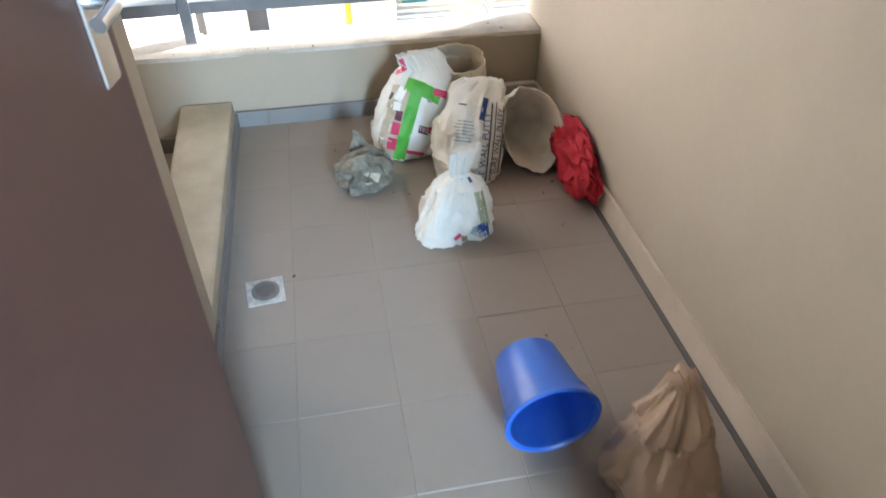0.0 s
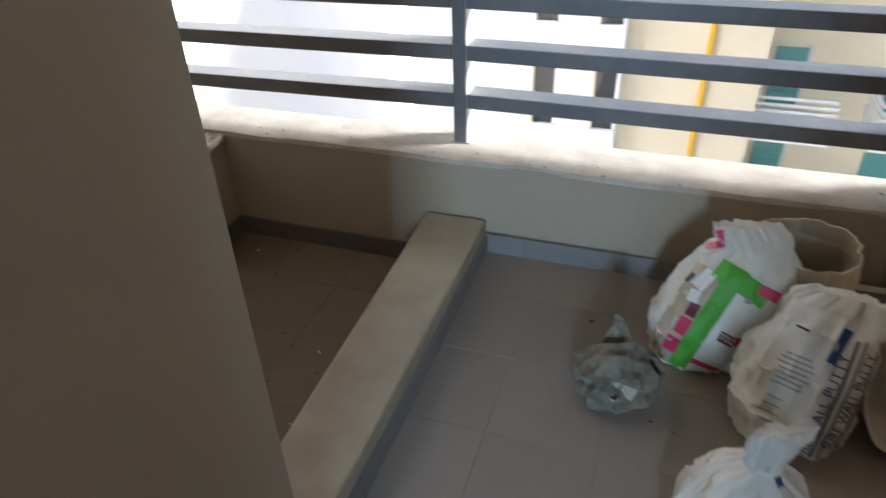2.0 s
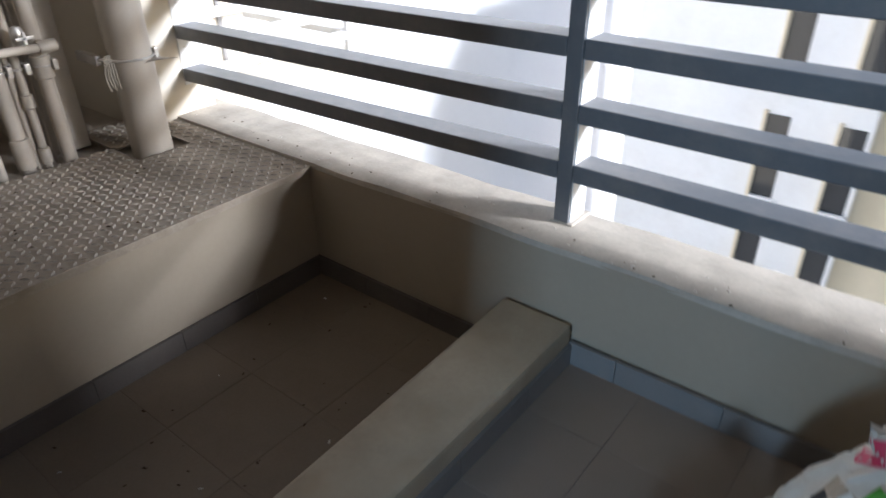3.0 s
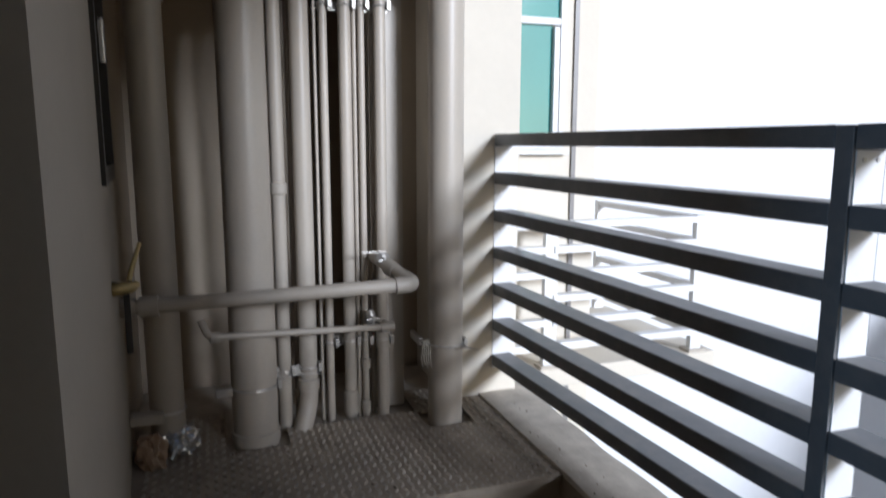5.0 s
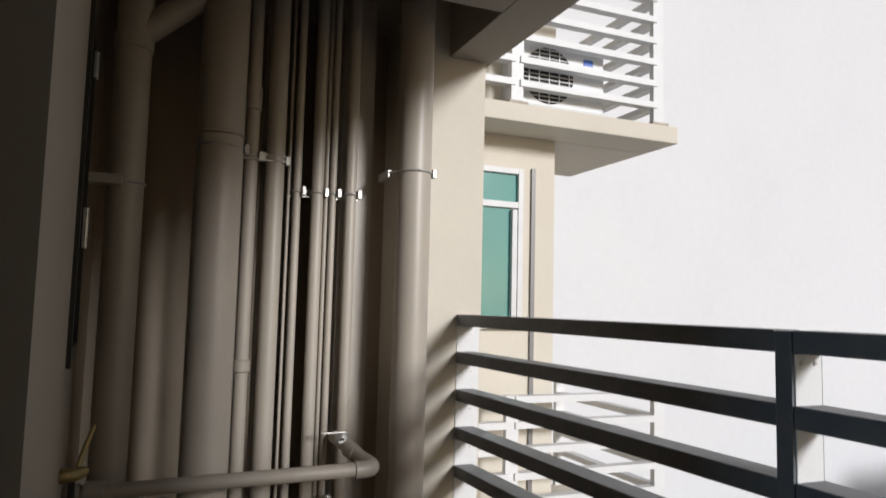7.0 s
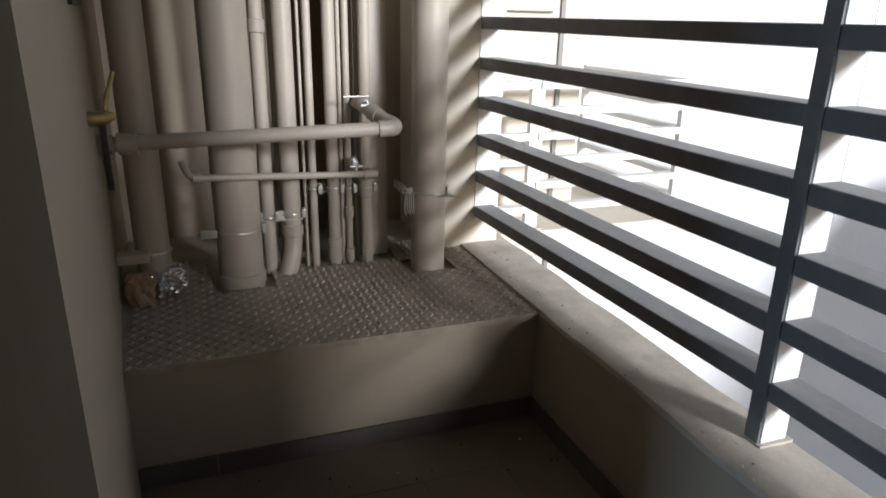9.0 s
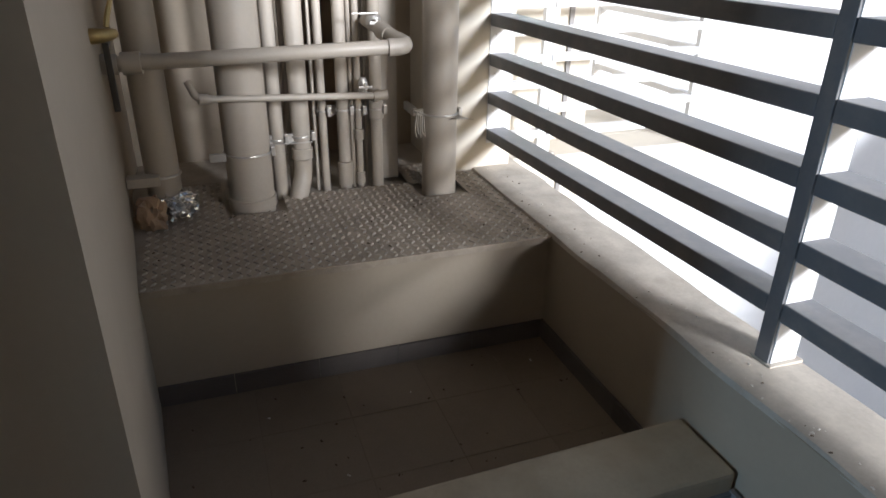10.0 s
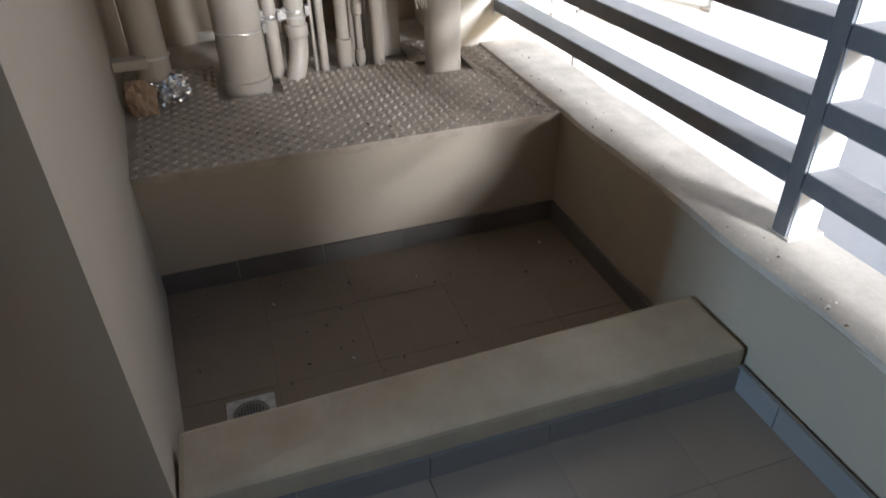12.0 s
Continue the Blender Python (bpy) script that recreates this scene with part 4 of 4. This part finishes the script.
# sack lying with its open mouth to the front
mouth = bmesh.new()
keys = [(0, 1.19, -.27, .06, .02, .02, 0), (.08, 1.19, -.28, .065, .06, .05, 0), (.45, 1.205, -.40, .11, .11, .10, 0), (.8, 1.225, -.50, .15, .115, .13, 0), (1, 1.235, -.56, .165, .118, .142, 0)]
rings = []
for i in range(44):
    t = i / 43
    cx, cy, cz, rx, rz, _ = interp(keys, t)
    ring = []
    for j in range(60):
        a = 2 * math.pi * j / 60
        q = Vector((math.cos(a) * 2, math.sin(a) * 2, t * 3 + 31))
        w = 1 + 0.09 * noise.noise(q) + 0.06 * noise.noise(q * 2.6) + 0.05 * (0.5 - abs(noise.noise(q * 3.3)))
        x, z = math.cos(a) * rx * w, math.sin(a) * rz * w
        lean = (0.6 * z + 0.03 * noise.noise(q * 1.3) * t) * t
        ring.append(mouth.verts.new((cx + x, cy + lean - 0.25 * x * t, max(.003, cz + z))))
    rings.append(ring)
for r0, r1 in zip(rings, rings[1:]):
    for j in range(60):
        mouth.faces.new((r0[j], r0[(j + 1) % 60], r1[(j + 1) % 60], r1[j]))
mouth.faces.new(rings[0][::-1])
ob = obj("mouth_sack", mouth, M_PALE, smooth=True)
mod = ob.modifiers.new("thick", 'SOLIDIFY')
mod.thickness, mod.offset = 0.005, 0
put(ob, "empty cream woven sack lying with its mouth open", "sack", "sacks in the corner")
T = surface(ob)
panel(ob, T, "print_patch", M_NAVY, (1.12, -.60, .09), .03, .05, radians(30), .004)
text_bars(ob, T, (1.13, -.60, .05), 4, .06, .014, radians(60), M_BLACK)

# small knotted bag
small = obj("knotted_bag", sack_mesh([(0, .835, -.945, 0, .05, .05, 0), (.04, .825, -.945, .002, .142, .085, .08), (.2, .828, -.945, .045, .132, .085, .08), (.45, .835, -.945, .14, .113, .08, .08), (.62, .84, -.94, .205, .085, .055, .08), (.74, .845, -.94, .25, .03, .027, .08), (.82, .85, -.94, .27, .034, .025, .2), (.93, .86, -.94, .325, .045, .02, .35), (1, .865, -.935, .35, .055, .012, .45)], 14, .015, power=3.4), M_SACK, smooth=True)
put(small, "small white plastic sack tied in a knot", "bag")
part("tie", add_ring(bmesh.new(), .846, -.94, .256, .033, .006), M_WHITEP, small, "twisted tie round the neck", True)
T = surface(small)
panel(small, T, "olive_patch", M_OLIVE, (.915, -1.02, .14), .035, .13, radians(14), .003)
for k in range(3):
    panel(small, T, "olive_stripe", M_TAN, (.902 + .012 * k, -1.02, .14), .004, .12, radians(14), .004)
panel(small, T, "navy_patch", M_NAVY, (.915, -1.03, .065), .045, .03, radians(20), .0035)
panel(small, T, "grey_patch", M_GREY, (.90, -1.04, .05), .06, .03, radians(-25), .003)
panel(small, T, "red_mark", M_PINK, (.82, -1.05, .05), .03, .014, radians(40), .004)
panel(small, T, "brown_mark", M_BRASS, (.845, -1.05, .04), .022, .02, radians(10), .004)
panel(small, T, "navy_mark", M_NAVY, (.93, -1.04, .045), .02, .022, radians(10), .004)
panel(small, T, "blue_mark", M_NAVY, (.875, -.98, .245), .012, .02, radians(30), .003)


def crumpled(name, size, at, seed, material, label, category, rough=0.5, sub=4, smooth=False, turn=0.0, freq=2.2):
    """A crushed lump with sharp creases, flat below."""
    bm = bmesh.new()
    bmesh.ops.create_icosphere(bm, subdivisions=sub, radius=1)
    for v in bm.verts:
        d = v.co.normalized()
        q = d * freq + Vector((seed * 5.3, seed, 0))
        r = 1 + rough * (0.5 - 1.6 * abs(noise.noise(q))) + rough * 0.55 * (0.5 - 1.5 * abs(noise.noise(q * 2.3))) + rough * 0.25 * noise.noise(q * 5.5)
        v.co = d * r
    c, s = math.cos(turn), math.sin(turn)
    for v in bm.verts:
        x, y, z = v.co.x * size[0], v.co.y * size[1], v.co.z * size[2]
        v.co = Vector((at[0] + x * c - y * s, at[1] + x * s + y * c, max(at[2], at[2] + size[2] * 0.75 + z)))
        v.co.x = min(v.co.x, XR - 0.018)
    return put(obj(name, bm, material, smooth=smooth), label, category)


news = crumpled("newspaper", (.105, .085, .075), (.53, -.585, .002), 3, M_NEWS, "crumpled printed newspaper lying on the tiles", "newspaper", .6, 3, False, 0.4, 1.7)
bm = bmesh.new()
rows = []
for j in range(13):
    v = j / 12
    row = []
    for i in range(13):
        u = i / 12
        p = Vector((.47 + .15 * u + .03 * v, -.53 - .06 * u + .03 * v, .04 + .17 * v * (1 - .55 * u) - .03 * u))
        p += Vector((noise.noise((u * 3, v * 3, 1)), noise.noise((u * 3, v * 3, 5)) * 1.6, noise.noise((u * 4, v * 4, 9)))) * .018
        row.append(bm.verts.new(p))
    rows.append(row)
for j in range(12):
    for i in range(12):
        bm.faces.new((rows[j][i], rows[j][i + 1], rows[j + 1][i + 1], rows[j + 1][i]))
sheet = part("loose_sheet", bm, M_NEWS, news)
mod = sheet.modifiers.new("thick", 'SOLIDIFY')
mod.thickness = 0.0015
for k, (dx, dy, dz) in enumerate(((-.02, -.05, .085), (.03, -.055, .075), (.055, -.03, .06), (.0, -.075, .05))):
    bm = bmesh.new()
    bmesh.ops.create_grid(bm, x_segments=5, y_segments=4, size=.028)
    for v in bm.verts:
        v.co.z += .016 * noise.noise(v.co * 45 + Vector((k * 3.1, 0, 0)))
    bm.transform(Matrix.Translation((.53 + dx, -.585 + dy, dz)) @ Matrix.Rotation(radians(50 + 25 * k), 4, 'X') @ Matrix.Rotation(radians(70 * k), 4, 'Z'))
    scrap = part("torn_piece", bm, M_TAN, news, "pale torn edge of the paper")
    mod = scrap.modifiers.new("thick", 'SOLIDIFY')
    mod.thickness = 0.0015
crumpled("red_cloth", (.085, .225, .12), (1.395, -.69, .002), 8, M_RED, "crumpled red cloth lying against the side wall", "cloth", .3, 5, True, radians(-4), 2.0)


def bucket():
    e = put(empty("bucket", (.885, -1.80, -.006), True), "blue plastic bucket lying on its side", "bucket")
    L, r0, r1 = 0.235, 0.092, 0.118
    e.rotation_euler = (0, 0, radians(1))
    def ringpts(y, r):
        return [(r * math.cos(2 * math.pi * j / 48), y, r * math.sin(2 * math.pi * j / 48) + 0.132 - 0.026 * (y + L / 2) / L) for j in range(48)]
    prof = [(L / 2, 0.0), (L / 2, r0 * .95), (L / 2 - .008, r0), (-L / 2 + .05, r1 - .006), (-L / 2 + .045, r1 + .002), (-L / 2 + .012, r1 + .003), (-L / 2, r1 + .008), (-L / 2 - .006, r1 + .004), (-L / 2, r1 - .004), (-L / 2 + .05, r1 - .011), (L / 2 - .014, r0 - .006), (L / 2 - .010, 0.0)]
    bm = bmesh.new()
    rs = [[bm.verts.new(p) for p in ringpts(y, max(r, .0005))] for y, r in prof]
    for a_, b_ in zip(rs, rs[1:]):
        for j in range(48):
            bm.faces.new((a_[j], a_[(j + 1) % 48], b_[(j + 1) % 48], b_[j]))
    part("bucket_body", bm, M_BLUE, e, smooth=True)
    rim = [Vector(p) for p in ringpts(-L / 2 - .001, r1 + .007)]
    part("rim", tube(rim + rim[:1], .005, 8), M_BLUE, e, smooth=True)


bucket()
bag = obj("paper_bag", sack_mesh([(0, 1.13, -2.08, 0, .05, .05, 0), (.05, 1.13, -2.08, .004, .12, .12, .2), (.4, 1.13, -2.06, .08, .13, .12, .3), (.75, 1.16, -2.0, .17, .09, .075, .5), (1, 1.21, -1.93, .24, .04, .02, .8)], 21, .02), M_KRAFT, smooth=True)
part("torn_flap", sack_mesh([(0, 1.24, -1.98, .10, .01, .01, 0), (.3, 1.235, -1.97, .14, .05, .012, 1.1), (.7, 1.225, -1.95, .20, .045, .01, 1.2), (1, 1.21, -1.93, .255, .02, .006, 1.3)], 33, .008, 18, 24), M_KRAFT, bag, smooth=True)
put(bag, "crumpled brown paper cement bag on the floor", "bag")
for k, (x0, x1, y, z, h) in enumerate(((1.15, 1.408, -.035, .002, .075), (1.13, 1.40, -.075, .002, .065), (1.12, 1.40, -.056, .078, .045))):
    o = put(obj("plank", box(x0, x1, y - .018, y + .018, z, z + h, .003), M_WOOD), "short greyed wooden offcut against the parapet", "plank", "offcuts in the corner")
put(obj("paint_lid", tube([(1.18, -.12, .003), (1.18, -.12, .03), (1.18, -.12, .035)], [.055, .058, .05], 28), M_CREAM, smooth=True), "round cream tub lid lying on the tiles", "lid")

# foil and plastic at the soil pipe
fo = crumpled("foil_wrap", (.085, .08, .055), (-1.685, -1.322, H + .002), 6, M_FOIL, "crushed silver foil wrapped round the pipe foot", "foil", .45, 4)
crumpled("plastic_scrap", (.03, .042, .065), (-1.56, -1.39, H + .002), 11, M_KRAFT, "brown crumpled plastic scrap in the corner", "scrap", .85, 3)


# ---- litter and floor tiles ----
def crumbs(name, n, area, z, size, material, label):
    vs, fs = [], []
    for i in range(n):
        x, y = random.uniform(area[0], area[1]), random.uniform(area[2], area[3])
        if y < wy(x) + 0.02 and x < 0:
            continue
        s = size * random.uniform(0.4, 1.3)
        a = random.uniform(0, 6.28)
        k = len(vs)
        for u, v, w in ((-1, -0.4, 0), (1, -0.3, 0), (0.8, 0.5, 0), (-0.7, 0.4, 0), (0.1, 0.05, 0.7)):
            vs.append((x + s * (u * math.cos(a) - v * math.sin(a)), y + s * (u * math.sin(a) + v * math.cos(a)), z + s * w))
        fs += [(k, k + 1, k + 4), (k + 1, k + 2, k + 4), (k + 2, k + 3, k + 4), (k + 3, k, k + 4)]
    me = bpy.data.meshes.new(name)
    me.from_pydata(vs, [], fs)
    me.materials.append(material)
    put(new(name, me), label, "litter", "", "stuff")


crumbs("dark_litter", 45, (-1.65, -1.08, -1.4, -0.03), H + 0.001, 0.006, M_LITTER, "dark dry crumbs on the chequer plate")
crumbs("pale_litter", 60, (-1.75, -1.08, -1.4, -0.03), H + 0.001, 0.004, M_CHIP, "pale plaster crumbs on the chequer plate")
crumbs("ledge_litter", 70, (-2.0, 1.35, 0.02, 0.13), H + 0.014, 0.0045, M_CHIP, "pale crumbs on the parapet top")
crumbs("ledge_dirt", 30, (-2.0, 1.35, 0.01, 0.13), H + 0.014, 0.005, M_LITTER, "dark crumbs on the parapet top")
crumbs("alcove_dirt", 40, (-1.0, -0.26, -1.35, -0.03), ZA + 0.001, 0.006, M_LITTER, "dark crumbs on the alcove floor")
crumbs("alcove_chips", 8, (-1.0, -0.26, -1.3, -0.03), ZA + 0.001, 0.006, M_CHIP, "pale crumbs on the alcove floor")
crumbs("floor_dirt", 12, (0.1, 1.3, -2.0, -0.2), 0.001, 0.007, M_LITTER, "dark crumbs on the balcony tiles")
floor_ob = bpy.data.objects["floor"]
alc_ob = bpy.data.objects["floor_alcove"]
tiles("tile", floor_ob, 0.002, XR - 0.002, YD + 0.002, -0.002, 0.81, -0.535, 0.29, 0.0, M_TILE)
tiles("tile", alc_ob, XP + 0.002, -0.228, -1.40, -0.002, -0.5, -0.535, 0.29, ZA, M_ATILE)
